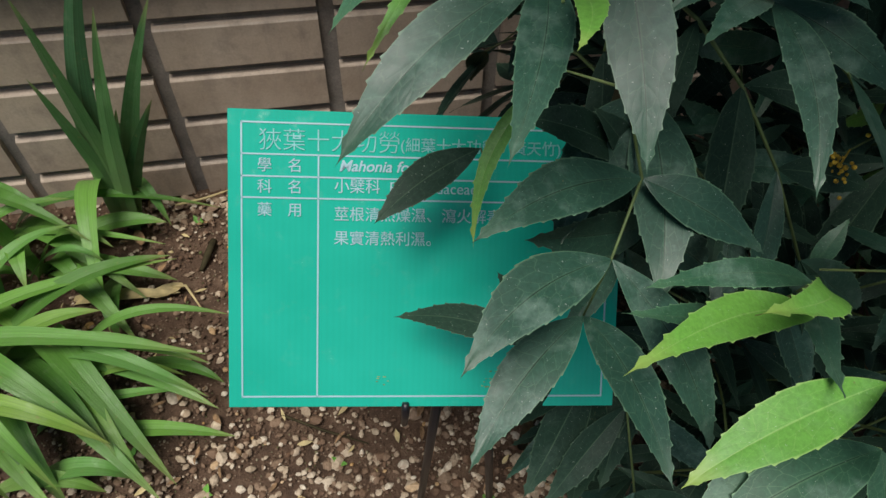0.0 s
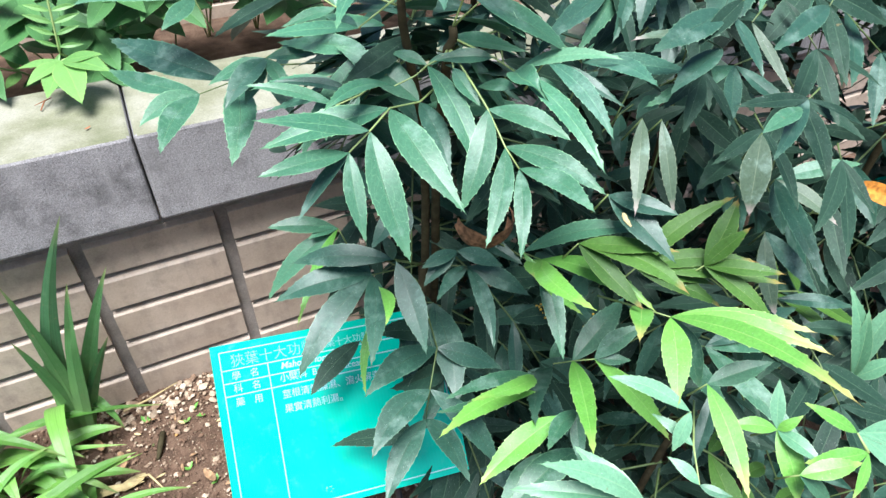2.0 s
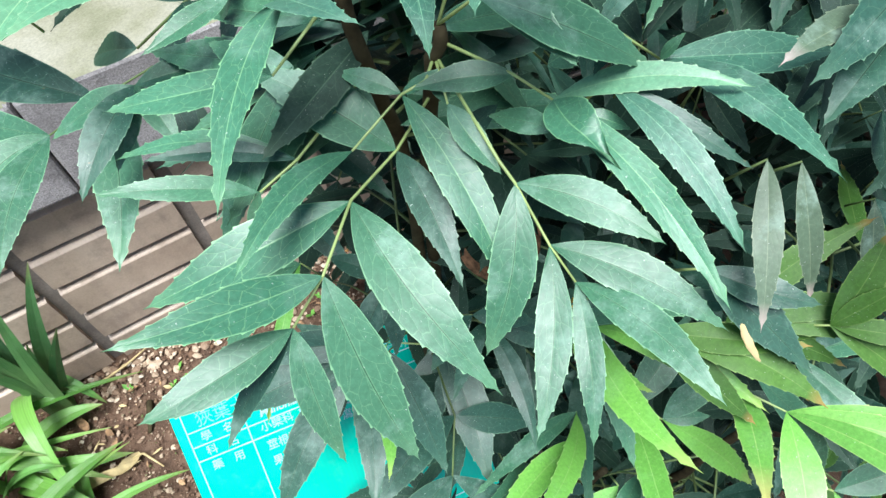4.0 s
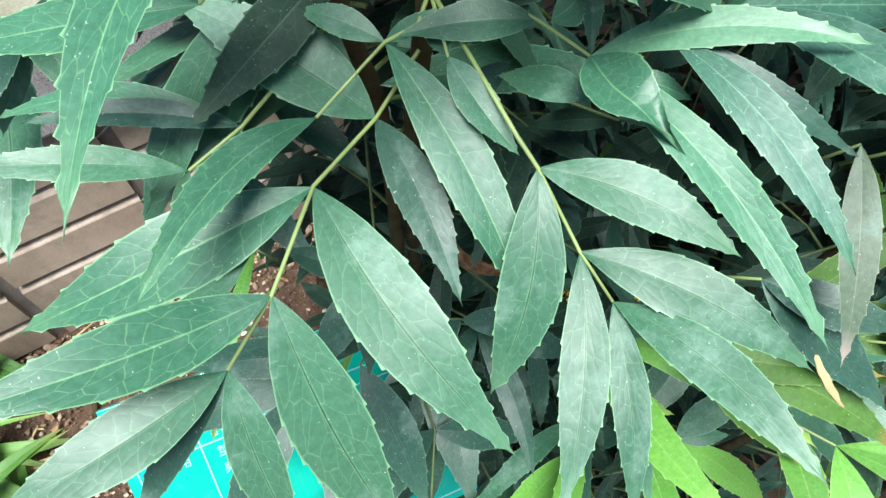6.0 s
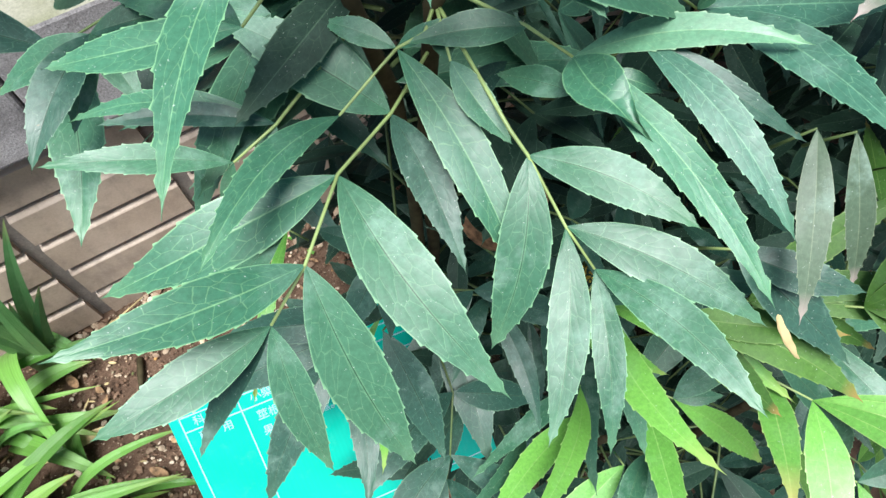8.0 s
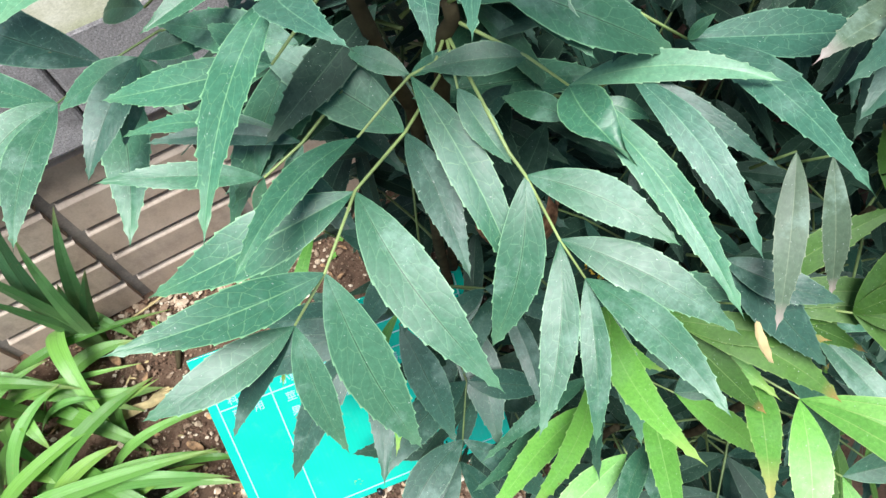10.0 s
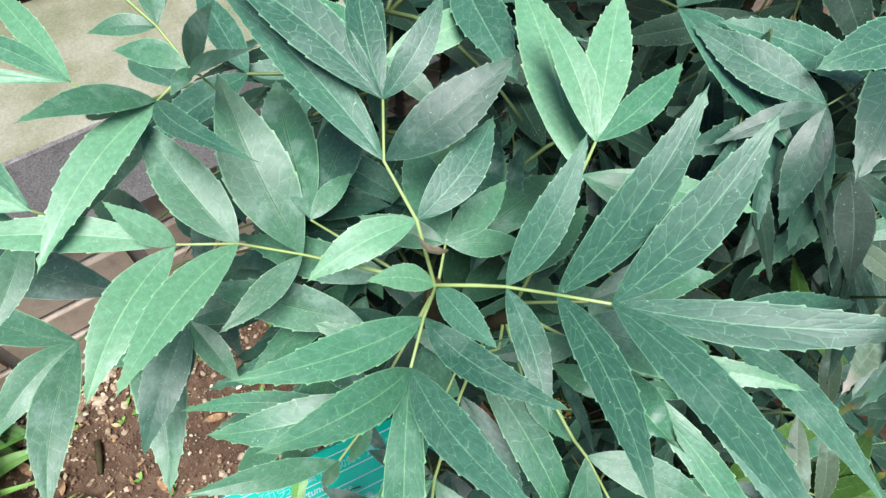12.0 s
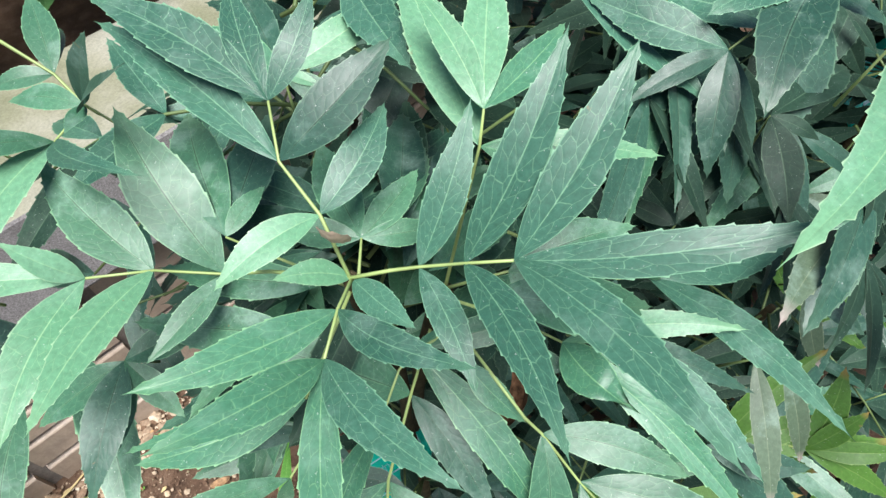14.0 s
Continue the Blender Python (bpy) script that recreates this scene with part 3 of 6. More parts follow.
spray(SHRUB, [(0.423, -0.570, 0.891), (0.445, -0.605, 0.882), (0.454, -0.625, 0.876)],
      [(2, (0.513, -0.686, 0.898), 0.014, "mint", (-0.42, -0.23, 0.88), -0.05),
       (2, (0.459, -0.747, 0.845), 0.016, "top", (-0.35, -0.16, 0.92), -0.05),
       (2, (0.453, -0.675, 0.876), 0.026, "top", (-0.35, -0.25, 0.90), 0.06, 1),
       ((0.461, -0.636, 0.872), (0.479, -0.655, 0.866), 0.009, "top", (-0.37, -0.25, 0.90), 0),
       (1, (0.400, -0.581, 0.878), 0.016, "mid", (-0.27, -0.38, 0.89), 0.04),
       ((0.450, -0.635, 0.866), (0.435, -0.597, 0.854), 0.014, "mid", (-0.30, -0.31, 0.90), 0),
       ((0.443, -0.595, 0.856), (0.422, -0.585, 0.826), 0.013, "old", (-0.25, -0.34, 0.91), 0)], "top", 0.0009)
spray(SHRUB, [(0.469, -0.619, 0.854), (0.472, -0.641, 0.888)],
      [(1, (0.474, -0.734, 0.862), 0.015, "blue", (-0.40, -0.16, 0.90), -0.04),
       (1, (0.505, -0.707, 0.868), 0.012, "old", (-0.42, -0.18, 0.89), 0)], "top", 0.0009)
spray(SHRUB, [(0.470, -0.570, 0.900), (0.488, -0.626, 0.900), (0.517, -0.630, 0.873)],
      [(2, (0.496, -0.744, 0.903), 0.018, "blue", (-0.35, -0.12, 0.93), -0.04),
       (2, (0.604, -0.672, 0.863), 0.024, "blue", (-0.39, -0.16, 0.91), 0.02),
       (2, (0.521, -0.638, 0.892), 0.007, "top", (-0.35, -0.20, 0.91), 0.03),
       (1, (0.468, -0.635, 0.890), 0.008, "old", (-0.31, -0.23, 0.92), 0)], "top", 0.0009)
spray(SHRUB, [(0.385, -0.555, 0.935), (0.398, -0.568, 0.942), (0.407, -0.576, 0.944), (0.415, -0.595, 0.960), (0.423, -0.613, 0.974)],
      [(4, (0.493, -0.602, 1.029), 0.020, "blue", (-0.34, -0.21, 0.92), 0.03),
       (4, (0.500, -0.691, 1.004), 0.016, "blue", (-0.34, -0.10, 0.94), 0.035),
       (4, (0.397, -0.710, 1.017), 0.017, "blue", (-0.24, -0.08, 0.97), -0.04),
       (3, (0.483, -0.579, 1.026), 0.019, "blue", (-0.30, -0.25, 0.92), 0.03),
       (3, (0.378, -0.677, 0.986), 0.016, "blue", (-0.19, -0.14, 0.97), -0.05),
       (2, (0.459, -0.553, 0.990), 0.017, "blue", (-0.24, -0.27, 0.93), 0.05),
       (2, (0.387, -0.632, 0.937), 0.014, "blue", (-0.16, -0.19, 0.97), -0.02)], "blue", 0.0009)
spray(SHRUB, [(0.385, -0.555, 0.934), (0.386, -0.555, 0.934), (0.370, -0.568, 0.944), (0.352, -0.585, 0.951)],
      [(1, (0.356, -0.546, 0.956), 0.012, "mint", (-0.10, -0.29, 0.95), 0.06),
       (1, (0.388, -0.596, 0.942), 0.014, "blue", (-0.13, -0.24, 0.96), 0.05),
       (2, (0.293, -0.561, 0.977), 0.017, "top", (-0.02, -0.29, 0.96), -0.07),
       (2, (0.383, -0.637, 0.979), 0.014, "blue", (-0.13, -0.21, 0.97), 0.06),
       (3, (0.290, -0.593, 0.995), 0.016, "top", (0.01, -0.25, 0.97), -0.06),
       (3, (0.294, -0.671, 0.952), 0.014, "top", (0.00, -0.15, 0.99), 0.03),
       (3, (0.352, -0.663, 0.986), 0.016, "blue", (-0.07, -0.17, 0.98), 0.05)], "top", 0.0009)
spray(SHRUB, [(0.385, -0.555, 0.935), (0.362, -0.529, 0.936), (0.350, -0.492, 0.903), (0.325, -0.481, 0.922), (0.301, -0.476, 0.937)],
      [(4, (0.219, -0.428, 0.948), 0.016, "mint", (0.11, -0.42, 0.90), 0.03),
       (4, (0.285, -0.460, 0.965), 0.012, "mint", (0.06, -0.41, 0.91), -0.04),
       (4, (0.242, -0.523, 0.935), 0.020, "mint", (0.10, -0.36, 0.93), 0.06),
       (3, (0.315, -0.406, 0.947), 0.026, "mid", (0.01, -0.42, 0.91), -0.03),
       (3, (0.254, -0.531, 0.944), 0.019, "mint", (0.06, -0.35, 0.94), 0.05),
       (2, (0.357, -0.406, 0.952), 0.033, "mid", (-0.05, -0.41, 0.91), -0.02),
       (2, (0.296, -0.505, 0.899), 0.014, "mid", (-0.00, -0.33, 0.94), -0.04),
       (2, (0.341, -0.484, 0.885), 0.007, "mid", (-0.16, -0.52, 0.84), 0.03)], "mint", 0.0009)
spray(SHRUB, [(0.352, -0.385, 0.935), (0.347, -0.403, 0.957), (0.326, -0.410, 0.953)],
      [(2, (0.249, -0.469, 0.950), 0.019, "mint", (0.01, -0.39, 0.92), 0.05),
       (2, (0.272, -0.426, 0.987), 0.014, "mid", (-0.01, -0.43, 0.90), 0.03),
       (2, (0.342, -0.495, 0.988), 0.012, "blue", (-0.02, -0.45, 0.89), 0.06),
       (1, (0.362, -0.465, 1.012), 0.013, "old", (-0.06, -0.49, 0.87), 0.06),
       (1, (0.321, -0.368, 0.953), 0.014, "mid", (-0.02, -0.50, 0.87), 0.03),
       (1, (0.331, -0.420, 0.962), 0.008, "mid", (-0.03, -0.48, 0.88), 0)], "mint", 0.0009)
spray(SHRUB, [(0.385, -0.555, 0.935), (0.390, -0.533, 0.955), (0.391, -0.506, 0.966), (0.402, -0.489, 0.982)],
      [(3, (0.373, -0.398, 1.002), 0.023, "blue", (-0.13, -0.48, 0.87), 0.03),
       (3, (0.424, -0.435, 1.002), 0.016, "blue", (-0.18, -0.46, 0.87), -0.05),
       (3, (0.446, -0.469, 1.007), 0.014, "blue", (-0.21, -0.43, 0.88), 0.06),
       (2, (0.373, -0.385, 0.981), 0.021, "blue", (-0.11, -0.46, 0.88), 0.03),
       (2, (0.456, -0.508, 0.996), 0.023, "old", (-0.21, -0.38, 0.90), 0.05),
       (1, (0.444, -0.514, 0.970), 0.019, "blue", (-0.19, -0.34, 0.92), 0.06),
       (1, (0.337, -0.531, 0.951), 0.016, "mint", (-0.08, -0.33, 0.94), 0.05)], "blue", 0.0009)
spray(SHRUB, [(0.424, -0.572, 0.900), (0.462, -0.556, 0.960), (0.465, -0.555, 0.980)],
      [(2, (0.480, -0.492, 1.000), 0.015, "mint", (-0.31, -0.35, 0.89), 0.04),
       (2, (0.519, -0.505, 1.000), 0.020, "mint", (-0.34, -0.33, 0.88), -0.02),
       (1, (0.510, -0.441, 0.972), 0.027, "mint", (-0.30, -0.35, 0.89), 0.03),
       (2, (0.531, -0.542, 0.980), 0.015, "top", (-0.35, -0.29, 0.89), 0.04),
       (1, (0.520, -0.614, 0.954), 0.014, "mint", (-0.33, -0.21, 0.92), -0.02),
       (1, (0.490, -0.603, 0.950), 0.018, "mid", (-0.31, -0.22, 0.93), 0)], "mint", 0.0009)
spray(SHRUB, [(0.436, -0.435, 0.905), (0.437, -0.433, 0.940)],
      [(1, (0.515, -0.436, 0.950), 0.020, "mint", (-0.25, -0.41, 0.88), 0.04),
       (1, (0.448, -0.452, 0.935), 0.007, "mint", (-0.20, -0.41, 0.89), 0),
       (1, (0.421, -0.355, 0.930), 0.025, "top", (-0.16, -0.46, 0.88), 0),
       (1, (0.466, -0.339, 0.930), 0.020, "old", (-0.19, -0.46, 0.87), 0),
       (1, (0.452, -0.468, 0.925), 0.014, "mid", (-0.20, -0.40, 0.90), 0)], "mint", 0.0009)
spray(SHRUB, [(0.389, -0.552, 0.915), (0.360, -0.486, 0.919)],
      [(1, (0.392, -0.473, 0.919), 0.011, "mid", (-0.09, -0.36, 0.93), -0.03),
       (1, (0.395, -0.376, 0.899), 0.027, "mid", (-0.09, -0.41, 0.91), 0),
       (1, (0.432, -0.412, 0.899), 0.025, "old", (-0.12, -0.39, 0.91), 0)], "mid", 0.0009)
spray(SHRUB, [(0.329, -0.363, 0.993), (0.347, -0.355, 0.946), (0.347, -0.402, 0.957), (0.375, -0.420, 0.900)],
      [(1, (0.363, -0.302, 0.961), 0.017, "mid", (-0.05, -0.53, 0.85), 0.03),
       (1, (0.315, -0.338, 0.943), 0.012, "mid", (-0.01, -0.51, 0.86), 0.03),
       (1, (0.369, -0.287, 0.925), 0.015, "old", (-0.05, -0.52, 0.85), 0),
       (2, (0.362, -0.424, 1.004), 0.013, "old", (-0.06, -0.50, 0.86), -0.03)], "mid", 0.0009)
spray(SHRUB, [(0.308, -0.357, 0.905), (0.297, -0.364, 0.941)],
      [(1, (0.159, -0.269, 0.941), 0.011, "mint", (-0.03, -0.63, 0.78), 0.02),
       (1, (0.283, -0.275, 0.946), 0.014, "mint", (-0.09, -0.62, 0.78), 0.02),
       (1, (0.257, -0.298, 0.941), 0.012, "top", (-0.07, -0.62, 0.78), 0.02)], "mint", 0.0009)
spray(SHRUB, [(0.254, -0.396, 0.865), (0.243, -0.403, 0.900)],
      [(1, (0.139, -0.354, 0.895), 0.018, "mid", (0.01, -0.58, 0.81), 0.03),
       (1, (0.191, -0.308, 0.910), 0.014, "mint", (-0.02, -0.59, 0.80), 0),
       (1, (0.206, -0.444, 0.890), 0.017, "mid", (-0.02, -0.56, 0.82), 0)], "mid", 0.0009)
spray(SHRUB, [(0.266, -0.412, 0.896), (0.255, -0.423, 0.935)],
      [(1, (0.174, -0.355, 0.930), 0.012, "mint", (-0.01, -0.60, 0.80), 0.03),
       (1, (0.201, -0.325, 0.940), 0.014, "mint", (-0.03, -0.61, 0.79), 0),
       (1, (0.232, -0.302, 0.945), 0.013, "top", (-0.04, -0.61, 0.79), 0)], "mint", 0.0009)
spray(SHRUB, [(0.297, -0.462, 0.829), (0.286, -0.469, 0.860)],
      [(1, (0.234, -0.517, 0.840), 0.022, "old", (0.09, -0.29, 0.95), 0.03),
       (1, (0.231, -0.459, 0.840), 0.018, "mid", (0.09, -0.32, 0.94), 0.03),
       (1, (0.255, -0.494, 0.830), 0.016, "mid", (0.08, -0.30, 0.95), 0),
       (1, (0.338, -0.482, 0.860), 0.018, "mid", (0.02, -0.32, 0.95), 0),
       (1, (0.292, -0.508, 0.840), 0.015, "mid", (0.05, -0.30, 0.95), 0)], "old", 0.0009)
spray(SHRUB, [(0.386, -0.554, 0.927), (0.340, -0.577, 0.915)],
      [(1, (0.272, -0.549, 0.910), 0.019, "top", (0.03, -0.25, 0.97), -0.05),
       (1, (0.325, -0.539, 0.915), 0.013, "mid", (-0.02, -0.26, 0.97), 0)], "top", 0.0009)
spray(SHRUB, [(0.388, -0.553, 0.919), (0.405, -0.536, 0.925)],
      [(1, (0.427, -0.472, 0.925), 0.022, "mid", (-0.17, -0.33, 0.93), 0),
       (1, (0.452, -0.523, 0.925), 0.016, "mid", (-0.19, -0.29, 0.94), 0.03),
       (1, (0.378, -0.500, 0.925), 0.015, "mid", (-0.13, -0.32, 0.94), 0),
       (1, (0.443, -0.553, 0.915), 0.014, "mid", (-0.19, -0.27, 0.94), 0)], "mid", 0.0009)
spray(SHRUB, [(0.424, -0.572, 0.900), (0.439, -0.598, 0.930)],
      [((0.424, -0.602, 0.934), (0.495, -0.646, 0.888), 0.029, "mid", (-0.25, -0.12, 0.96), 0.03),
       (1, (0.450, -0.644, 0.910), 0.017, "mid", (-0.24, -0.14, 0.96), 0),
       (1, (0.499, -0.622, 0.930), 0.021, "mid", (-0.28, -0.16, 0.95), -0.03)], "mid", 0.0009)
spray(SHRUB, [(0.625, -0.646, 0.935), (0.631, -0.653, 0.980)],
      [(1, (0.452, -0.684, 1.018), 0.024, "mint", (-0.47, -0.05, 0.88), -0.05)], "mint", 0.0009)
spray(SHRUB, [(0.608, -0.668, 0.858), (0.612, -0.688, 0.889)],
      [(1, (0.508, -0.695, 0.916), 0.019, "dull", (-0.38, 0.00, 0.92), 0.05),
       (1, (0.547, -0.706, 0.869), 0.023, "old", (-0.38, 0.01, 0.92), 0)], "old", 0.0009)
spray(SHRUB, [(0.528, -0.683, 0.823), (0.533, -0.696, 0.848)],
      [(1, (0.490, -0.752, 0.801), 0.014, "dull", (-0.31, -0.04, 0.95), -0.03)], "old", 0.0009)
spray(SHRUB, [(0.542, -0.692, 0.826), (0.543, -0.707, 0.850)],
      [(1, (0.535, -0.751, 0.787), 0.012, "dull", (-0.33, -0.04, 0.94), 0.02)], "old", 0.0009)
spray(SHRUB, [(0.397, -0.545, 0.870), (0.339, -0.569, 0.856), (0.315, -0.578, 0.856)],
      [(2, (0.248, -0.557, 0.878), 0.013, "mid", (0.08, -0.43, 0.90), 0.03),
       (1, (0.260, -0.508, 0.851), 0.012, "top", (0.03, -0.45, 0.89), 0.05),
       (1, (0.273, -0.537, 0.868), 0.011, "old", (0.02, -0.44, 0.90), 0.03),
       (1, (0.319, -0.578, 0.836), 0.009, "mid", (-0.04, -0.40, 0.92), 0),
       (2, (0.302, -0.579, 0.826), 0.008, "mid", (0.01, -0.38, 0.92), 0.02)], "mid", 0.0009)
spray(SHRUB, [(0.390, -0.450, 0.830), (0.299, -0.416, 0.830), (0.260, -0.407, 0.817), (0.225, -0.423, 0.818)],
      [(2, (0.158, -0.265, 0.829), 0.037, "old", (-0.01, -0.55, 0.84), -0.03),
       (2, (0.228, -0.527, 0.793), 0.030, "mid", (-0.04, -0.49, 0.87), -0.07),
       (3, (0.148, -0.308, 0.813), 0.023, "mid", (0.01, -0.54, 0.84), -0.04),
       (3, (0.164, -0.451, 0.811), 0.022, "mid", (0.01, -0.51, 0.86), 0.08),
       (3, (0.174, -0.507, 0.809), 0.024, "mid", (0.00, -0.49, 0.87), 0.05),
       (1, (0.300, -0.479, 0.800), 0.023, "old", (-0.10, -0.50, 0.86), 0)], "old", 0.0009)
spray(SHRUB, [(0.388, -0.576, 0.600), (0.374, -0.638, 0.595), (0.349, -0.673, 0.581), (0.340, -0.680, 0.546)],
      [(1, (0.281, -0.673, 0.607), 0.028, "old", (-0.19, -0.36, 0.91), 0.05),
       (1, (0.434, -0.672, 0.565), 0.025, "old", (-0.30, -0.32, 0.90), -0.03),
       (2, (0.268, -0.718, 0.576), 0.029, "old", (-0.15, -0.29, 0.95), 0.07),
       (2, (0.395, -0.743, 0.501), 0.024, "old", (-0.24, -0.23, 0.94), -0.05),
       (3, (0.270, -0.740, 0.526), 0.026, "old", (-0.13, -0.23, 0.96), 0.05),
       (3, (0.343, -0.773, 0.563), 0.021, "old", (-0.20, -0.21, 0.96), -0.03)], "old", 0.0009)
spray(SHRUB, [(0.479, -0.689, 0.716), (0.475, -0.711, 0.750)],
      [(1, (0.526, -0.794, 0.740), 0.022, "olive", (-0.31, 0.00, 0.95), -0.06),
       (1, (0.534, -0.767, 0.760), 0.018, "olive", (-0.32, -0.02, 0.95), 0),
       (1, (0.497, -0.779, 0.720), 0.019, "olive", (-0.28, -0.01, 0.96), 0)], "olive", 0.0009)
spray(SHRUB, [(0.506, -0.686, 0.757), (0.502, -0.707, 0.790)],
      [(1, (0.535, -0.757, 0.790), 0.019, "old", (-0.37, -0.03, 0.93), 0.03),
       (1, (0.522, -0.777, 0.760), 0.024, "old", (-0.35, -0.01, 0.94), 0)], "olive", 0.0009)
# added dark leaflets that stand in for shade on the board's right half
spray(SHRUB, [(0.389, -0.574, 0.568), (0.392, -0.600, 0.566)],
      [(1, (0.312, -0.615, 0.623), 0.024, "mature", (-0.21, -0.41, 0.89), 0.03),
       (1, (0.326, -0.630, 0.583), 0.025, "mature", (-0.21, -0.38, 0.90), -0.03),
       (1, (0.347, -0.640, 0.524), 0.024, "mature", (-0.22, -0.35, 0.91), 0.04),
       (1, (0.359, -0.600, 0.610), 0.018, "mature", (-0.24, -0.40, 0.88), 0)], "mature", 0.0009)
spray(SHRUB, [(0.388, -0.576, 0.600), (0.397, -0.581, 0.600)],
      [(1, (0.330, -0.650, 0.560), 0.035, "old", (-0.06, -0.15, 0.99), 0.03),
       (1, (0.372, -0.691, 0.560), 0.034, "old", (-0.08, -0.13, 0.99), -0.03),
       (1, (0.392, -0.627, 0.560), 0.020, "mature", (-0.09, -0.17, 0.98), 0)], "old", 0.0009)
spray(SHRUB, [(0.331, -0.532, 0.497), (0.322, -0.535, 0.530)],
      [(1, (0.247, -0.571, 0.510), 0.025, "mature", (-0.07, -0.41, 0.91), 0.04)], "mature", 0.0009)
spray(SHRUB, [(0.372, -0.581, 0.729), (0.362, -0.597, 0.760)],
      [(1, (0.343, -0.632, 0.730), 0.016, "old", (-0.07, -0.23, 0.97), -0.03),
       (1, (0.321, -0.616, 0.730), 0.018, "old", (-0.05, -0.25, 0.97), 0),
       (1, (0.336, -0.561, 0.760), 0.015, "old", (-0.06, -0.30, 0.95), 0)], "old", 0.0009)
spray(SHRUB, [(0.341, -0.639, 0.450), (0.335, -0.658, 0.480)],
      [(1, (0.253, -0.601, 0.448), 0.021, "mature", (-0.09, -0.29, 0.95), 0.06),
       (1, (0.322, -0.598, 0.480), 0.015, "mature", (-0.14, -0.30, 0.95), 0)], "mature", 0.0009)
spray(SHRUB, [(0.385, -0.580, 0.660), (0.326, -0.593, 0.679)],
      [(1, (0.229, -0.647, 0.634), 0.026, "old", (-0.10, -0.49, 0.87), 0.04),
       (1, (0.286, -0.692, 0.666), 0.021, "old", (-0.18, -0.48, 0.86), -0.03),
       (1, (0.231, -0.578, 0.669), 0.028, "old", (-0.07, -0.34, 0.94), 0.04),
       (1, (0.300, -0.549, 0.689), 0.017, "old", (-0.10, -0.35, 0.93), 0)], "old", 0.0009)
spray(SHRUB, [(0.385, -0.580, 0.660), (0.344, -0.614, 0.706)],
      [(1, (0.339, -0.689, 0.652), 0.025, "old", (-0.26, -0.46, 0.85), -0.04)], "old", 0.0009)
spray(SHRUB, [(0.331, -0.607, 0.654), (0.322, -0.625, 0.691)],
      [(1, (0.303, -0.688, 0.706), 0.011, "young", (-0.22, -0.50, 0.84), -0.1)], "young", 0.0009)
spray(SHRUB, [(0.388, -0.576, 0.600), (0.360, -0.555, 0.600)],
      [(1, (0.299, -0.616, 0.530), 0.011, "young", (-0.16, -0.41, 0.90), 0.12)], "young", 0.0009)
spray(SHRUB, [(0.385, -0.580, 0.660), (0.419, -0.616, 0.672)],
      [(1, (0.401, -0.706, 0.645), 0.016, "old", (-0.37, -0.38, 0.85), -0.06),
       (1, (0.364, -0.659, 0.683), 0.014, "old", (-0.35, -0.44, 0.83), 0.02),
       (1, (0.468, -0.661, 0.648), 0.021, "old", (-0.41, -0.39, 0.83), -0.03)], "old", 0.0009)
spray(SHRUB, [(0.338, -0.477, 0.625), (0.327, -0.483, 0.660)],
      [(1, (0.234, -0.491, 0.593), 0.024, "mid", (-0.06, -0.38, 0.92), 0.05),
       (1, (0.254, -0.461, 0.670), 0.021, "mid", (-0.07, -0.40, 0.91), 0.03),
       (1, (0.291, -0.487, 0.660), 0.012, "top", (-0.09, -0.39, 0.91), 0.04),
       (1, (0.247, -0.582, 0.630), 0.011, "young", (-0.10, -0.55, 0.83), 0.03)], "mid", 0.0009)
spray(LOW, [(0.461, -0.688, 0.516), (0.462, -0.696, 0.539)],
      [(1, (0.324, -0.740, 0.600), 0.022, "young", (-0.29, -0.22, 0.93), 0.04)], "young", 0.0009)
spray(LOW, [(0.474, -0.668, 0.511), (0.475, -0.674, 0.535)],
      [(1, (0.348, -0.754, 0.654), 0.018, "young", (-0.26, -0.27, 0.93), -0.04),
       (1, (0.351, -0.697, 0.590), 0.016, "mid", (-0.24, -0.28, 0.93), 0.02)], "young", 0.0009)
spray(LOW, [(0.468, -0.731, 0.522), (0.457, -0.745, 0.560)],
      [(1, (0.354, -0.769, 0.543), 0.026, "young", (-0.24, -0.20, 0.95), 0.05)], "young", 0.0009)
spray(LOW, [(0.424, -0.668, 0.496), (0.416, -0.674, 0.523)],
      [(1, (0.334, -0.714, 0.600), 0.014, "mid", (-0.20, -0.28, 0.94), -0.06)], "mid", 0.0009)
spray(LOW, [(0.500, -0.660, 0.500), (0.542, -0.620, 0.462), (0.499, -0.704, 0.578), (0.503, -0.730, 0.606)],
      [(2, (0.429, -0.825, 0.618), 0.021, "young", (-0.34, -0.20, 0.92), -0.04),
       (3, (0.561, -0.800, 0.522), 0.022, "young", (-0.38, -0.17, 0.91), -0.03),
       (2, (0.585, -0.673, 0.608), 0.028, "mid", (-0.30, -0.30, 0.91), 0.03),
       (3, (0.556, -0.736, 0.636), 0.020, "mid", (-0.31, -0.28, 0.91), -0.03),
       (1, (0.424, -0.754, 0.574), 0.024, "old", (-0.29, -0.25, 0.92), 0.05),
       (3, (0.535, -0.748, 0.606), 0.012, "mid", (-0.39, -0.22, 0.89), 0),
       (1, (0.568, -0.603, 0.492), 0.014, "mid", (-0.32, -0.28, 0.91), 0)], "young", 0.0009)
spray(LOW, [(0.480, -0.732, 0.514), (0.477, -0.747, 0.559)],
      [(1, (0.412, -0.788, 0.588), 0.018, "mid", (-0.30, -0.19, 0.93), 0.03),
       (1, (0.458, -0.788, 0.529), 0.015, "mid", (-0.31, -0.17, 0.94), 0)], "mid", 0.0009)
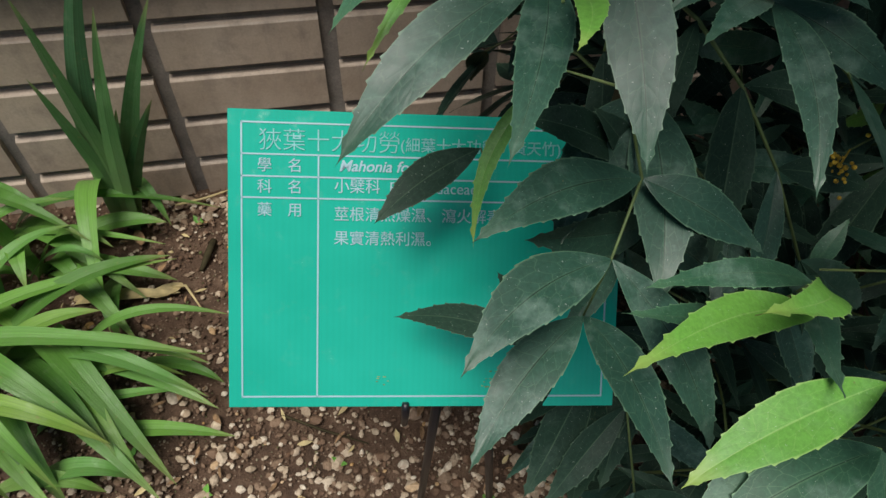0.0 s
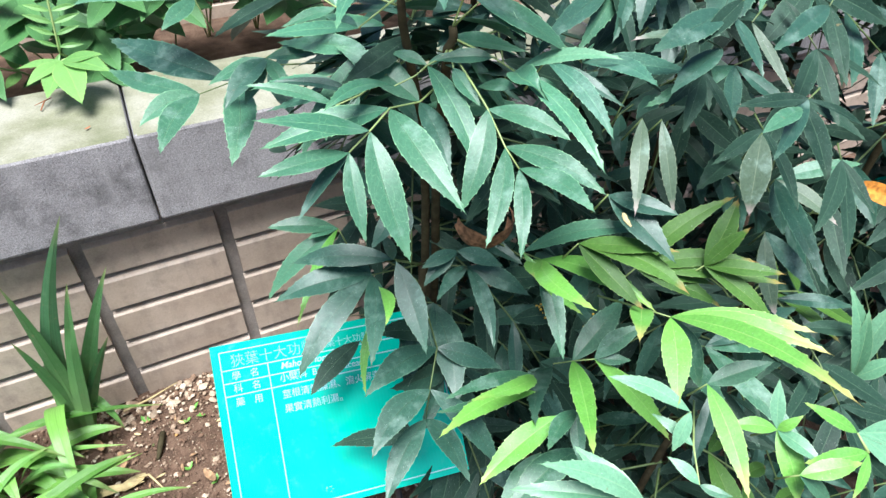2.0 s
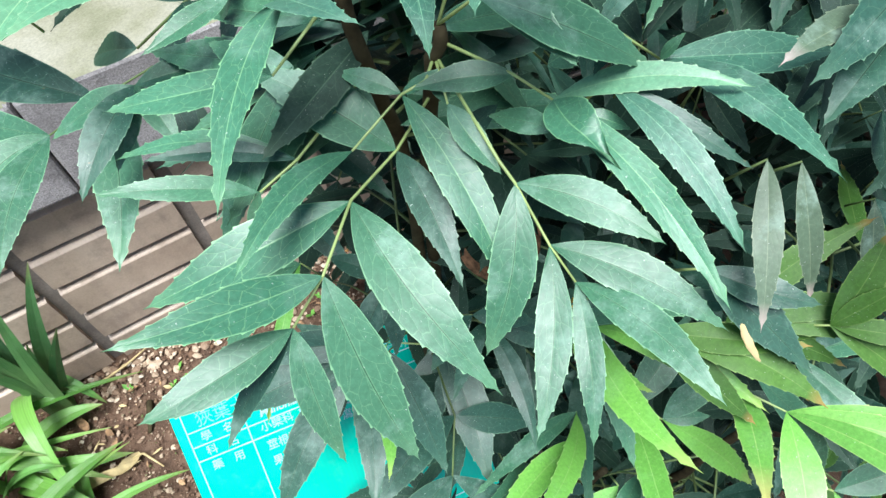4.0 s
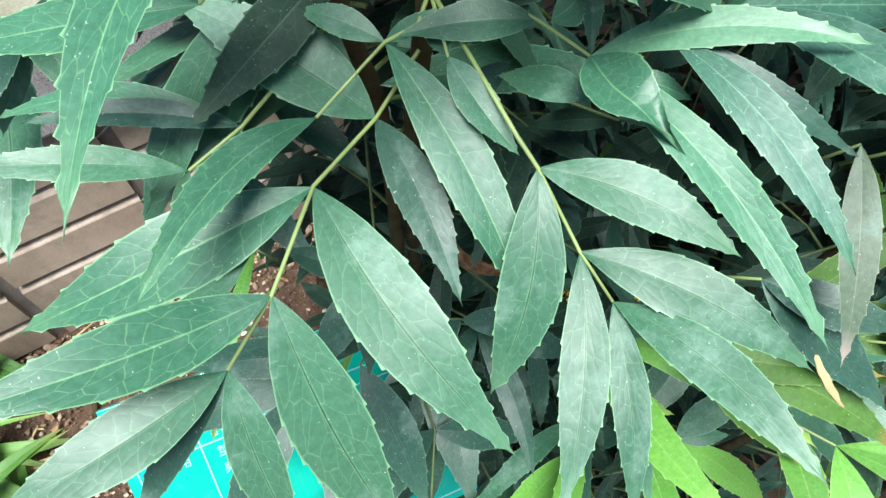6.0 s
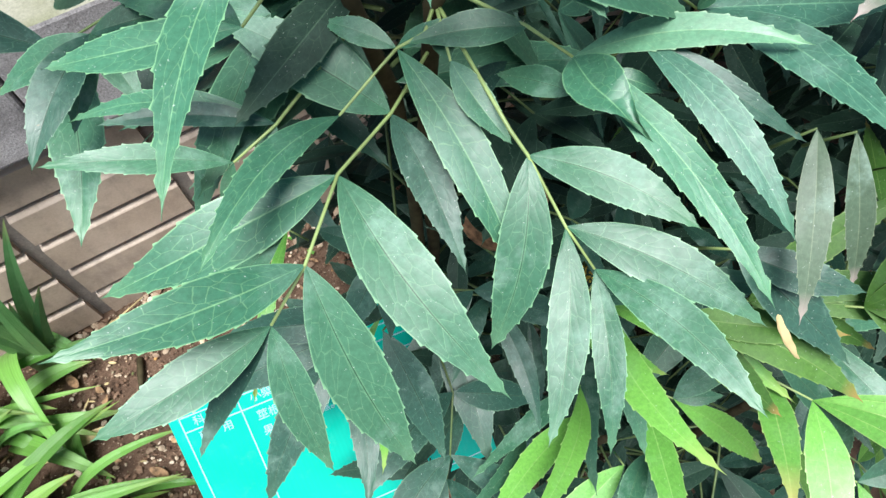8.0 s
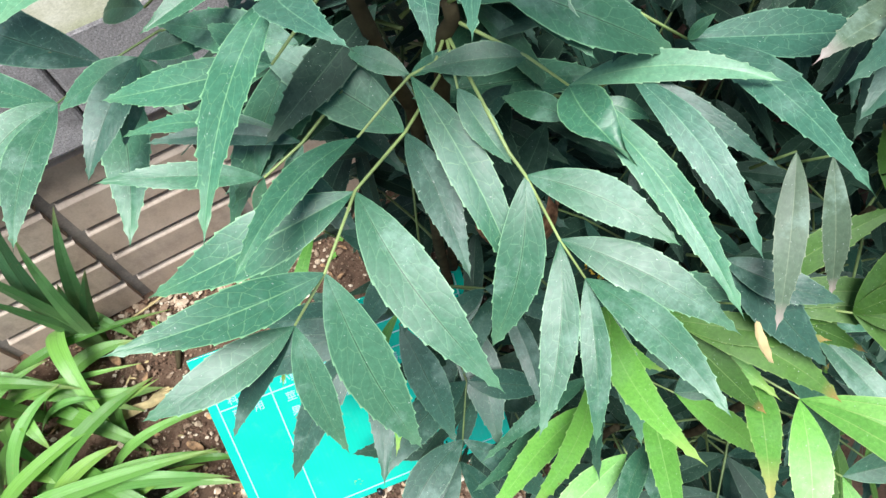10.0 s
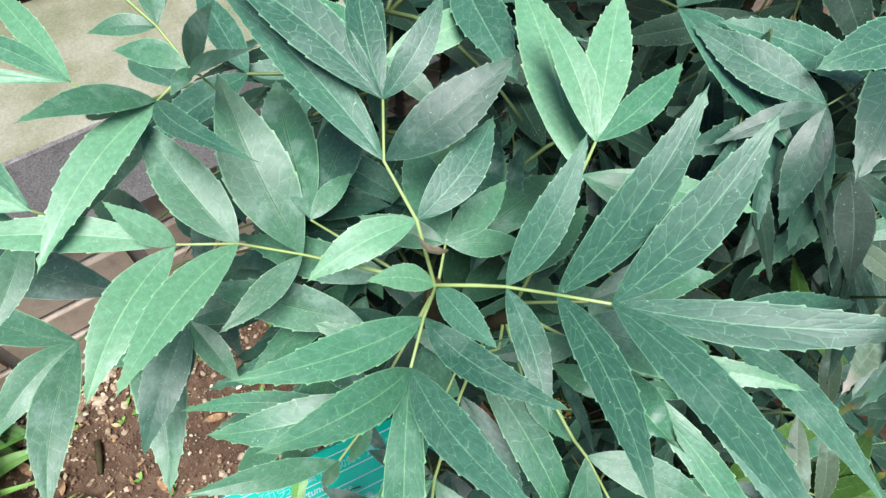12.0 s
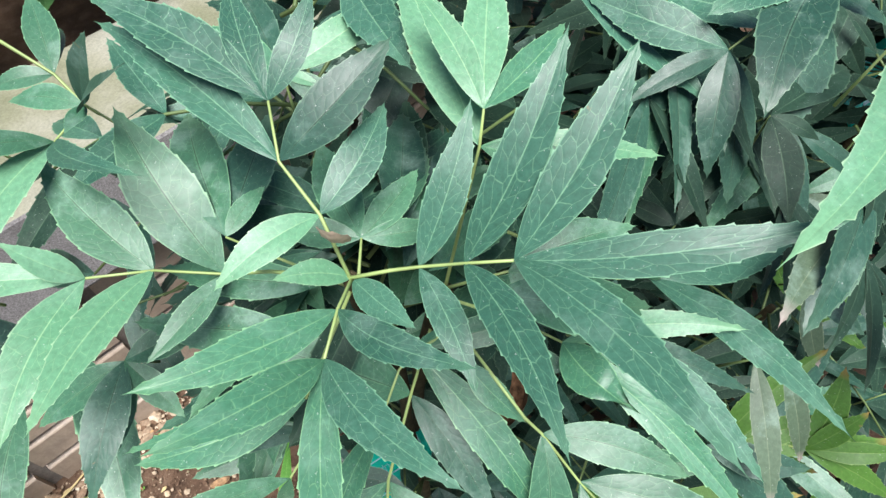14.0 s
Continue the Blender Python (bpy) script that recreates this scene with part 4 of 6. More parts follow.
spray(LOW, [(0.492, -0.737, 0.465), (0.483, -0.756, 0.500)],
      [(1, (0.378, -0.779, 0.480), 0.033, "mid", (-0.24, -0.16, 0.96), 0.03),
       (1, (0.486, -0.793, 0.460), 0.018, "mid", (-0.29, -0.14, 0.95), 0)], "mid", 0.0009)
spray(LOW, [(0.453, -0.724, 0.465), (0.444, -0.742, 0.500)],
      [(1, (0.373, -0.777, 0.480), 0.025, "mid", (-0.22, -0.17, 0.96), 0.03),
       (1, (0.417, -0.787, 0.470), 0.020, "old", (-0.24, -0.16, 0.96), 0)], "mid", 0.0009)
spray(LOW, [(0.520, -0.700, 0.660), (0.522, -0.754, 0.690), (0.529, -0.781, 0.700)],
      [(2, (0.594, -0.865, 0.729), 0.016, "sick", (-0.39, -0.23, 0.89), -0.05),
       (2, (0.591, -0.885, 0.724), 0.018, "sick", (-0.39, -0.22, 0.90), -0.05),
       (2, (0.543, -0.934, 0.751), 0.018, "sick", (-0.38, -0.21, 0.90), -0.05),
       (2, (0.480, -0.851, 0.683), 0.023, "young", (-0.33, -0.24, 0.91), 0),
       (1, (0.458, -0.816, 0.737), 0.019, "sick", (-0.33, -0.28, 0.90), 0),
       (2, (0.544, -0.822, 0.640), 0.024, "mid", (-0.34, -0.24, 0.91), 0)], "young", 0.0009)
spray(SHRUB, [(0.470, -0.660, 0.720), (0.448, -0.669, 0.719), (0.465, -0.674, 0.708)],
      [(2, (0.516, -0.777, 0.708), 0.020, "young", (-0.31, -0.32, 0.89), -0.06),
       (2, (0.441, -0.784, 0.750), 0.020, "young", (-0.29, -0.34, 0.89), 0.1),
       (1, (0.535, -0.738, 0.762), 0.019, "mid", (-0.29, -0.26, 0.92), -0.06),
       (2, (0.439, -0.711, 0.721), 0.016, "sick", (-0.27, -0.36, 0.89), 0.15),
       (1, (0.485, -0.723, 0.669), 0.012, "young", (-0.39, -0.34, 0.86), 0.05),
       (2, (0.444, -0.754, 0.658), 0.019, "mid", (-0.27, -0.33, 0.91), 0)], "young", 0.0009)
spray(SHRUB, [(0.544, -0.696, 0.661), (0.543, -0.717, 0.700)],
      [(1, (0.605, -0.761, 0.690), 0.016, "olive", (-0.34, -0.20, 0.92), 0.03),
       (1, (0.629, -0.776, 0.720), 0.019, "olive", (-0.35, -0.20, 0.91), -0.05),
       (1, (0.596, -0.781, 0.680), 0.019, "olive", (-0.33, -0.19, 0.92), -0.05),
       (1, (0.641, -0.801, 0.710), 0.016, "olive", (-0.36, -0.18, 0.92), 0),
       (1, (0.636, -0.729, 0.760), 0.020, "olive", (-0.36, -0.22, 0.91), -0.06)], "olive", 0.0009)
spray(SHRUB, [(0.584, -0.736, 0.683), (0.582, -0.758, 0.720)],
      [(1, (0.612, -0.768, 0.760), 0.015, "olive", (-0.38, -0.19, 0.91), 0.03),
       (1, (0.622, -0.741, 0.770), 0.020, "olive", (-0.38, -0.20, 0.90), 0.03),
       (1, (0.611, -0.824, 0.690), 0.017, "olive", (-0.36, -0.15, 0.92), -0.05),
       (1, (0.625, -0.806, 0.730), 0.015, "olive", (-0.38, -0.17, 0.91), 0)], "olive", 0.0009)
spray(LOW, [(0.431, -0.871, 0.609), (0.425, -0.889, 0.650)],
      [(1, (0.350, -0.849, 0.699), 0.019, "mint", (-0.23, -0.20, 0.95), 0.04),
       (1, (0.400, -0.830, 0.662), 0.017, "mint", (-0.25, -0.20, 0.95), -0.04),
       (1, (0.339, -0.835, 0.650), 0.017, "mint", (-0.22, -0.20, 0.96), 0.03)], "mint", 0.0009)
spray(LOW, [(0.496, -0.838, 0.637), (0.490, -0.855, 0.680)],
      [(1, (0.441, -0.809, 0.700), 0.014, "mint", (-0.30, -0.23, 0.92), 0.05),
       (1, (0.472, -0.864, 0.650), 0.012, "mint", (-0.31, -0.19, 0.93), 0)], "mint", 0.0009)
spray(LOW, [(0.560, -0.810, 0.600), (0.491, -0.867, 0.650), (0.471, -0.895, 0.650)],
      [(1, (0.474, -0.832, 0.660), 0.010, "mint", (-0.30, -0.20, 0.93), 0.05),
       (2, (0.459, -0.869, 0.660), 0.010, "mint", (-0.29, -0.17, 0.94), 0.05),
       (2, (0.487, -0.914, 0.650), 0.008, "mid", (-0.31, -0.15, 0.94), 0.05)], "mint", 0.0009)
spray(LOW, [(0.544, -0.812, 0.620), (0.537, -0.830, 0.660)],
      [(1, (0.508, -0.916, 0.630), 0.019, "sick", (-0.33, -0.17, 0.93), -0.03),
       (1, (0.589, -0.847, 0.680), 0.019, "mid", (-0.37, -0.20, 0.91), 0)], "sick", 0.0009)
spray(LOW, [(0.578, -0.862, 0.601), (0.571, -0.882, 0.640)],
      [(1, (0.535, -0.861, 0.640), 0.014, "young", (-0.35, -0.17, 0.92), 0.06),
       (1, (0.562, -0.928, 0.600), 0.020, "young", (-0.35, -0.13, 0.93), -0.04),
       (1, (0.578, -0.923, 0.640), 0.014, "mint", (-0.37, -0.14, 0.92), 0),
       (1, (0.588, -0.857, 0.670), 0.012, "mint", (-0.38, -0.17, 0.91), 0),
       (1, (0.585, -0.889, 0.660), 0.009, "young", (-0.37, -0.15, 0.91), 0.05)], "young", 0.0009)
spray(LOW, [(0.562, -0.903, 0.603), (0.553, -0.920, 0.640)],
      [(1, (0.599, -0.937, 0.650), 0.016, "young", (-0.37, -0.11, 0.92), 0.03),
       (1, (0.580, -0.940, 0.610), 0.014, "mid", (-0.36, -0.11, 0.93), 0)], "young", 0.0009)
spray(SHRUB, [(0.385, -0.580, 0.660), (0.407, -0.618, 0.698)],
      [(1, (0.364, -0.630, 0.678), 0.016, "old", (-0.25, -0.45, 0.86), 0.03),
       (1, (0.448, -0.640, 0.678), 0.017, "old", (-0.31, -0.42, 0.85), -0.03),
       (1, (0.364, -0.626, 0.698), 0.014, "old", (-0.26, -0.46, 0.85), 0)], "old", 0.0009)
spray(SHRUB, [(0.385, -0.580, 0.660), (0.346, -0.604, 0.700)],
      [(1, (0.258, -0.554, 0.690), 0.023, "old", (-0.12, -0.51, 0.85), 0.02),
       (1, (0.338, -0.595, 0.730), 0.011, "old", (-0.19, -0.51, 0.84), 0.02)], "old", 0.0009)
spray(SHRUB, [(0.680, -0.580, 0.930), (0.650, -0.584, 0.930), (0.630, -0.583, 0.930)],
      [(2, (0.605, -0.500, 0.935), 0.026, "blue", (-0.44, -0.22, 0.87), -0.03),
       (2, (0.571, -0.560, 0.910), 0.014, "old", (-0.42, -0.18, 0.89), 0.03),
       (2, (0.589, -0.616, 0.880), 0.022, "old", (-0.42, -0.14, 0.90), 0.04)], "old", 0.0009)
spray(SHRUB, [(0.699, -0.592, 0.915), (0.705, -0.592, 0.950)],
      [(1, (0.597, -0.625, 0.930), 0.036, "old", (-0.49, -0.12, 0.86), 0.04),
       (1, (0.619, -0.569, 0.950), 0.029, "blue", (-0.50, -0.16, 0.85), 0.04),
       (1, (0.767, -0.612, 0.910), 0.025, "mature", (-0.53, -0.12, 0.84), 0.04)], "old", 0.0009)
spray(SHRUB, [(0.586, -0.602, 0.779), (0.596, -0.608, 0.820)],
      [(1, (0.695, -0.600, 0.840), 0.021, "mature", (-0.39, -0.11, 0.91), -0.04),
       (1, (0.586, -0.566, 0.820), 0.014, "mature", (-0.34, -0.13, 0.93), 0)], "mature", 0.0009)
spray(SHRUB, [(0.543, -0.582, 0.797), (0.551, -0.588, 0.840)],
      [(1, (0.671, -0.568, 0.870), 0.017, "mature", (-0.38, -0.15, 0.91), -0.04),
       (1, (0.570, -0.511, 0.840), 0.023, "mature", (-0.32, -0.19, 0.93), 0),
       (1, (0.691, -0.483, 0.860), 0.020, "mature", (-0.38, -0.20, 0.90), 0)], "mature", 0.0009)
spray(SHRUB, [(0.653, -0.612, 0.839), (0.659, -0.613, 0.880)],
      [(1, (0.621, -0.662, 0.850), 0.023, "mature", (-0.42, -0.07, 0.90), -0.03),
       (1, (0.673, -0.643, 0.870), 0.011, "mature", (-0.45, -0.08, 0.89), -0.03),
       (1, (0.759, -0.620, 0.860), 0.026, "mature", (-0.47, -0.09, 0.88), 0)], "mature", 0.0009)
spray(SHRUB, [(0.584, -0.759, 0.831), (0.574, -0.775, 0.864)],
      [(1, (0.563, -0.796, 0.806), 0.021, "dull", (-0.43, -0.27, 0.86), 0.03),
       (1, (0.632, -0.760, 0.864), 0.014, "mid", (-0.46, -0.28, 0.84), 0.03)], "old", 0.0009)
spray(SHRUB, [(0.842, -0.614, 0.627), (0.833, -0.632, 0.663)],
      [(1, (0.753, -0.787, 0.640), 0.022, "old", (-0.44, -0.23, 0.87), 0.04),
       (1, (0.865, -0.708, 0.633), 0.022, "dull", (-0.45, -0.24, 0.86), -0.04),
       (1, (0.833, -0.670, 0.603), 0.023, "old", (-0.44, -0.25, 0.86), 0.03),
       (1, (0.924, -0.673, 0.683), 0.022, "mid", (-0.47, -0.25, 0.85), 0)], "old", 0.0009)
spray(SHRUB, [(0.768, -0.672, 0.614), (0.760, -0.690, 0.649)],
      [(1, (0.748, -0.748, 0.570), 0.021, "dull", (-0.41, -0.22, 0.89), 0.05),
       (1, (0.789, -0.759, 0.600), 0.021, "old", (-0.42, -0.22, 0.88), 0.03)], "old", 0.0009)
spray(LOW, [(0.813, -0.807, 0.461), (0.824, -0.819, 0.500)],
      [(1, (0.807, -0.776, 0.620), 0.021, "mint", (-0.42, -0.16, 0.89), 0.04),
       (1, (0.856, -0.814, 0.620), 0.023, "mint", (-0.43, -0.14, 0.89), -0.04),
       (1, (0.818, -0.801, 0.600), 0.018, "mint", (-0.42, -0.15, 0.89), 0),
       (1, (0.850, -0.843, 0.550), 0.020, "mint", (-0.42, -0.13, 0.90), 0.03)], "mint", 0.0009)

# ---- further fronds ----
frond(SHRUB, [(0.710, -0.584, 0.899), (0.666, -0.580, 0.896)],
      [(1, (0.613, -0.509, 0.923), 1, "blue"), (1, (0.556, -0.548, 0.900), 0.9), (1, (0.618, -0.626, 0.837), 1.3, "old"), (0, (0.630, -0.501, 0.928), 1, "blue")], "old", (-0.091, -0.409, 0.908), 1, 0.0009)
frond(SHRUB, [(0.770, -0.590, 0.902), (0.748, -0.572, 0.908)],
      [(1, (0.666, -0.627, 0.864), 1.7, "old"), (1, (0.666, -0.556, 0.907), 1.3, "blue"), (1, (0.778, -0.625, 0.887), 1.2), (0, (0.795, -0.551, 0.922), 1.2)], "old", (-0.091, -0.409, 0.908), 1, 0.0009)
frond(SHRUB, [(0.759, -0.611, 0.825), (0.727, -0.612, 0.822)],
      [(1, (0.606, -0.621, 0.806), 0.85, "mid"), (1, (0.675, -0.669, 0.791), 1), (1, (0.749, -0.684, 0.791), 1)], "old", (-0.091, -0.409, 0.908), 1, 0.0009)
frond(SHRUB, [(0.729, -0.565, 0.843), (0.702, -0.571, 0.837)],
      [(1, (0.614, -0.580, 0.825), 0.9, "mid"), (1, (0.639, -0.506, 0.860), 0.8, "mid"), (1, (0.667, -0.648, 0.800), 0.9, "mature")], "old", (-0.091, -0.409, 0.908), 1, 0.0009)
frond(SHRUB, [(0.772, -0.644, 0.812), (0.767, -0.665, 0.802)],
      [(1, (0.679, -0.703, 0.776), 1), (1, (0.726, -0.754, 0.758), 1), (1, (0.799, -0.731, 0.776), 1)], "mature", (-0.091, -0.409, 0.908), 1, 0.0009)
frond(SHRUB, [(0.427, -0.605, 0.523), (0.407, -0.615, 0.528), (0.386, -0.628, 0.527)],
      [(1, (0.315, -0.649, 0.573), 1.1), (2, (0.310, -0.663, 0.551), 1), (2, (0.336, -0.670, 0.503), 1.1, "old", (0.104, -0.574, 0.812)), (1, (0.503, -0.635, 0.435), 1.1), (2, (0.437, -0.650, 0.417), 1.1)], "old", (0.484, -0.786, 0.383), 0.9, 0.0009)
frond(SHRUB, [(0.495, -0.565, 0.350), (0.460, -0.587, 0.348), (0.406, -0.616, 0.358)],
      [(2, (0.338, -0.688, 0.295), 1.2, "mature", (-0.029, -0.641, 0.767)), (2, (0.387, -0.688, 0.245), 1.1, "mature", (-0.094, -0.831, 0.549)), (1, (0.363, -0.689, 0.294), 1.1, "mature", (0.065, -0.513, 0.856)), (1, (0.406, -0.687, 0.275), 1.1, "mature", (-0.026, -0.579, 0.815)), (2, (0.321, -0.661, 0.373), 1)], "mature", (0.484, -0.786, 0.383), 1.1, 0.0009)
frond(SHRUB, [(0.735, -0.502, 0.175), (0.689, -0.528, 0.179), (0.643, -0.557, 0.178)],
      [(2, (0.488, -0.651, 0.098), 1.1, "mature", (-0.081, -0.568, 0.819)), (2, (0.556, -0.688, 0.110), 1.1, "mature", (-0.038, -0.442, 0.896)), (1, (0.598, -0.618, 0.104), 1.1, "mature", (-0.119, -0.564, 0.817)), (1, (0.671, -0.674, 0.132), 1.1, "mature", (-0.099, -0.294, 0.951)), (0, (0.750, -0.624, 0.118), 1.1, "mature", (-0.189, -0.436, 0.880))], "mature", (0.484, -0.786, 0.383), 1.1, 0.0009)
frond(SHRUB, [(0.686, -0.430, 0.386), (0.628, -0.461, 0.394), (0.576, -0.490, 0.401)],
      [(2, (0.463, -0.564, 0.389), 1.1, "mature", (0.231, -0.496, 0.837)), (2, (0.553, -0.543, 0.322), 1.1, "mature", (-0.199, -0.787, 0.584)), (1, (0.514, -0.483, 0.463), 1.1), (1, (0.683, -0.505, 0.278), 1.1, "mature", (-0.105, -0.947, 0.304)), (0, (0.763, -0.477, 0.286), 1.1), (2, (0.462, -0.539, 0.445), 1.1)], "mature", (0.484, -0.786, 0.383), 1.2, 0.0009)
frond(SHRUB, [(0.636, -0.439, 0.496), (0.587, -0.455, 0.523)],
      [(1, (0.459, -0.479, 0.560), 0.8, "mid"), (1, (0.549, -0.499, 0.483), 0.7, "mid", (-0.076, -0.644, 0.761)), (0, (0.723, -0.444, 0.393), 0.9), (0, (0.750, -0.393, 0.446), 0.9)], "old", (0.484, -0.786, 0.383), 1, 0.0009)
frond(SHRUB, [(0.846, -0.360, 0.392), (0.810, -0.383, 0.390)],
      [(1, (0.696, -0.439, 0.420), 0.8, "young"), (1, (0.704, -0.458, 0.355), 0.9, "old", (0.069, -0.503, 0.862)), (1, (0.882, -0.412, 0.280), 0.9, "mid", (-0.131, -0.976, 0.172))], "old", (0.484, -0.786, 0.383), 1, 0.0009)
frond(SHRUB, [(0.758, -0.443, 0.332), (0.713, -0.465, 0.343)],
      [(1, (0.580, -0.455, 0.361), 0.9, "mid"), (1, (0.677, -0.525, 0.267), 0.9, "old", (-0.242, -0.708, 0.663)), (0, (0.853, -0.400, 0.301), 0.8, "young"), (1, (0.804, -0.492, 0.247), 0.9, "mid")], "old", (0.484, -0.786, 0.383), 1, 0.0009)
frond(SHRUB, [(0.558, -0.499, 0.471), (0.528, -0.514, 0.478)],
      [(1, (0.438, -0.559, 0.500), 0.9), (1, (0.459, -0.523, 0.546), 0.9), (1, (0.520, -0.548, 0.417), 0.9, "old", (-0.198, -0.841, 0.503)), (0, (0.616, -0.470, 0.457), 0.9)], "old", (0.484, -0.786, 0.383), 1, 0.0009)
frond(LOW, [(0.625, -0.929, 0.634), (0.624, -0.915, 0.644)],
      [(1, (0.727, -0.947, 0.620), 1), (1, (0.666, -0.967, 0.605), 1), (0, (0.561, -0.915, 0.644), 1, "young"), (1, (0.586, -0.883, 0.669), 0.9, "young"), (0, (0.589, -0.948, 0.620), 1, "young")], "mint", (0.000, -0.600, 0.800), 1, 0.0011)
frond(SHRUB, [(0.586, -0.743, 0.607), (0.653, -0.740, 0.560)],
      [(1, (0.781, -0.784, 0.550), 0.8, "mid"), (1, (0.788, -0.745, 0.566), 0.8, "old"), (0, (0.617, -0.816, 0.550), 0.9, "mid", (-0.083, -0.637, 0.767)), (1, (0.660, -0.879, 0.547), 0.8, "mid", (-0.189, -0.098, 0.977))], "mid", (0.548, -0.357, 0.756), 1, 0.0009)
frond(SHRUB, [(0.643, -0.670, 0.918), (0.619, -0.678, 0.915)],
      [(1, (0.519, -0.704, 0.908), 1.05), (1, (0.615, -0.732, 0.880), 1), (0, (0.565, -0.703, 0.904), 0.8, "mature")], "old", (0.085, -0.540, 0.837), 0.9, 0.0008)
frond(SHRUB, [(0.665, -0.675, 0.912), (0.638, -0.688, 0.906)],
      [(1, (0.635, -0.751, 0.866), 0.55, "dull", (-0.493, -0.451, 0.744)), (0, (0.650, -0.643, 0.934), 0.8, "mature", (-0.471, -0.643, 0.604))], "old", (0.085, -0.540, 0.837), 0.9, 0.0008)
frond(SHRUB, [(0.767, -0.666, 0.907), (0.740, -0.681, 0.901)],
      [(1, (0.638, -0.714, 0.890), 0.8), (1, (0.699, -0.749, 0.861), 0.8, "mature", (-0.430, -0.248, 0.868)), (0, (0.731, -0.649, 0.922), 0.9, "mature")], "old", (0.085, -0.540, 0.837), 0.9, 0.0008)
frond(SHRUB, [(0.669, -0.745, 0.866), (0.649, -0.752, 0.864)],
      [(1, (0.577, -0.789, 0.847), 0.9), (1, (0.692, -0.779, 0.842), 0.7, "mature"), (1, (0.567, -0.749, 0.874), 0.7, "mature")], "old", (0.085, -0.540, 0.837), 0.9, 0.0008)
frond(SHRUB, [(0.734, -0.607, 0.949), (0.706, -0.627, 0.939)],
      [(1, (0.652, -0.681, 0.909), 0.8, "mid"), (0, (0.762, -0.649, 0.919), 0.8, "mature", (-0.476, -0.696, 0.537))], "old", (0.085, -0.540, 0.837), 0.9, 0.0008)
frond(SHRUB, [(0.654, -0.524, 0.927), (0.635, -0.542, 0.917)],
      [(1, (0.528, -0.606, 0.868), 0.8, "mid"), (1, (0.559, -0.616, 0.877), 0.7), (0, (0.594, -0.546, 0.919), 0.8, "mature")], "old", (0.085, -0.540, 0.837), 0.9, 0.0008)
frond(SHRUB, [(0.664, -0.529, 0.923), (0.658, -0.546, 0.912)],
      [(1, (0.617, -0.611, 0.874), 0.9), (1, (0.703, -0.585, 0.883), 0.8, "mature"), (1, (0.631, -0.633, 0.859), 0.9, "mature")], "old", (0.085, -0.540, 0.837), 0.9, 0.0008)
frond(SHRUB, [(0.611, -0.550, 0.915), (0.592, -0.563, 0.908)],
      [(1, (0.483, -0.613, 0.887), 0.8), (1, (0.569, -0.637, 0.862), 0.8, "mature")], "old", (0.085, -0.540, 0.837), 0.9, 0.0008)
frond(SHRUB, [(0.643, -0.631, 0.859), (0.643, -0.647, 0.849)],
      [(1, (0.580, -0.698, 0.822), 0.9), (1, (0.642, -0.707, 0.810), 0.9), (1, (0.573, -0.677, 0.837), 0.8)], "mature", (0.085, -0.540, 0.837), 0.9, 0.0008)
frond(SHRUB, [(0.805, -0.624, 0.847), (0.804, -0.642, 0.836)],
      [(1, (0.769, -0.717, 0.790), 0.9, "mature", (-0.456, -0.294, 0.840)), (1, (0.711, -0.701, 0.807), 0.9), (1, (0.865, -0.686, 0.801), 0.8), (0, (0.801, -0.588, 0.871), 0.8, "mature", (-0.528, -0.508, 0.680))], "mature", (0.085, -0.540, 0.837), 0.9, 0.0008)
frond(SHRUB, [(0.674, -0.691, 0.817), (0.673, -0.706, 0.808)],
      [(1, (0.604, -0.756, 0.782), 0.9), (1, (0.659, -0.775, 0.765), 0.9), (1, (0.594, -0.725, 0.803), 0.8)], "mature", (0.085, -0.540, 0.837), 0.9, 0.0008)
frond(SHRUB, [(0.755, -0.729, 0.784), (0.747, -0.743, 0.776)],
      [(1, (0.661, -0.794, 0.752), 0.9), (1, (0.746, -0.794, 0.744), 0.9, "mature", (-0.504, -0.459, 0.732)), (1, (0.682, -0.820, 0.733), 0.8)], "mature", (0.085, -0.540, 0.837), 0.9, 0.0008)

# ---- canes and inner foliage of the shrubs ----
def cane(parent, pts, r=0.006):
    bm = bmesh.new()
    fine = []
    for a, b in zip(pts, pts[1:]):
        a, b = Vector(a), Vector(b)
        fine += [a.lerp(b, i / 4) + Vector((rng.uniform(-1, 1), rng.uniform(-1, 1), 0)) * 0.003 for i in range(4)]
    fine.append(Vector(pts[-1]))
    tube(bm, fine, [r * (1.15 - 0.5 * i / len(fine)) for i in range(len(fine))], 8)
    part("cane", bm, M_WOOD, parent, "brown woody cane", smooth=True)


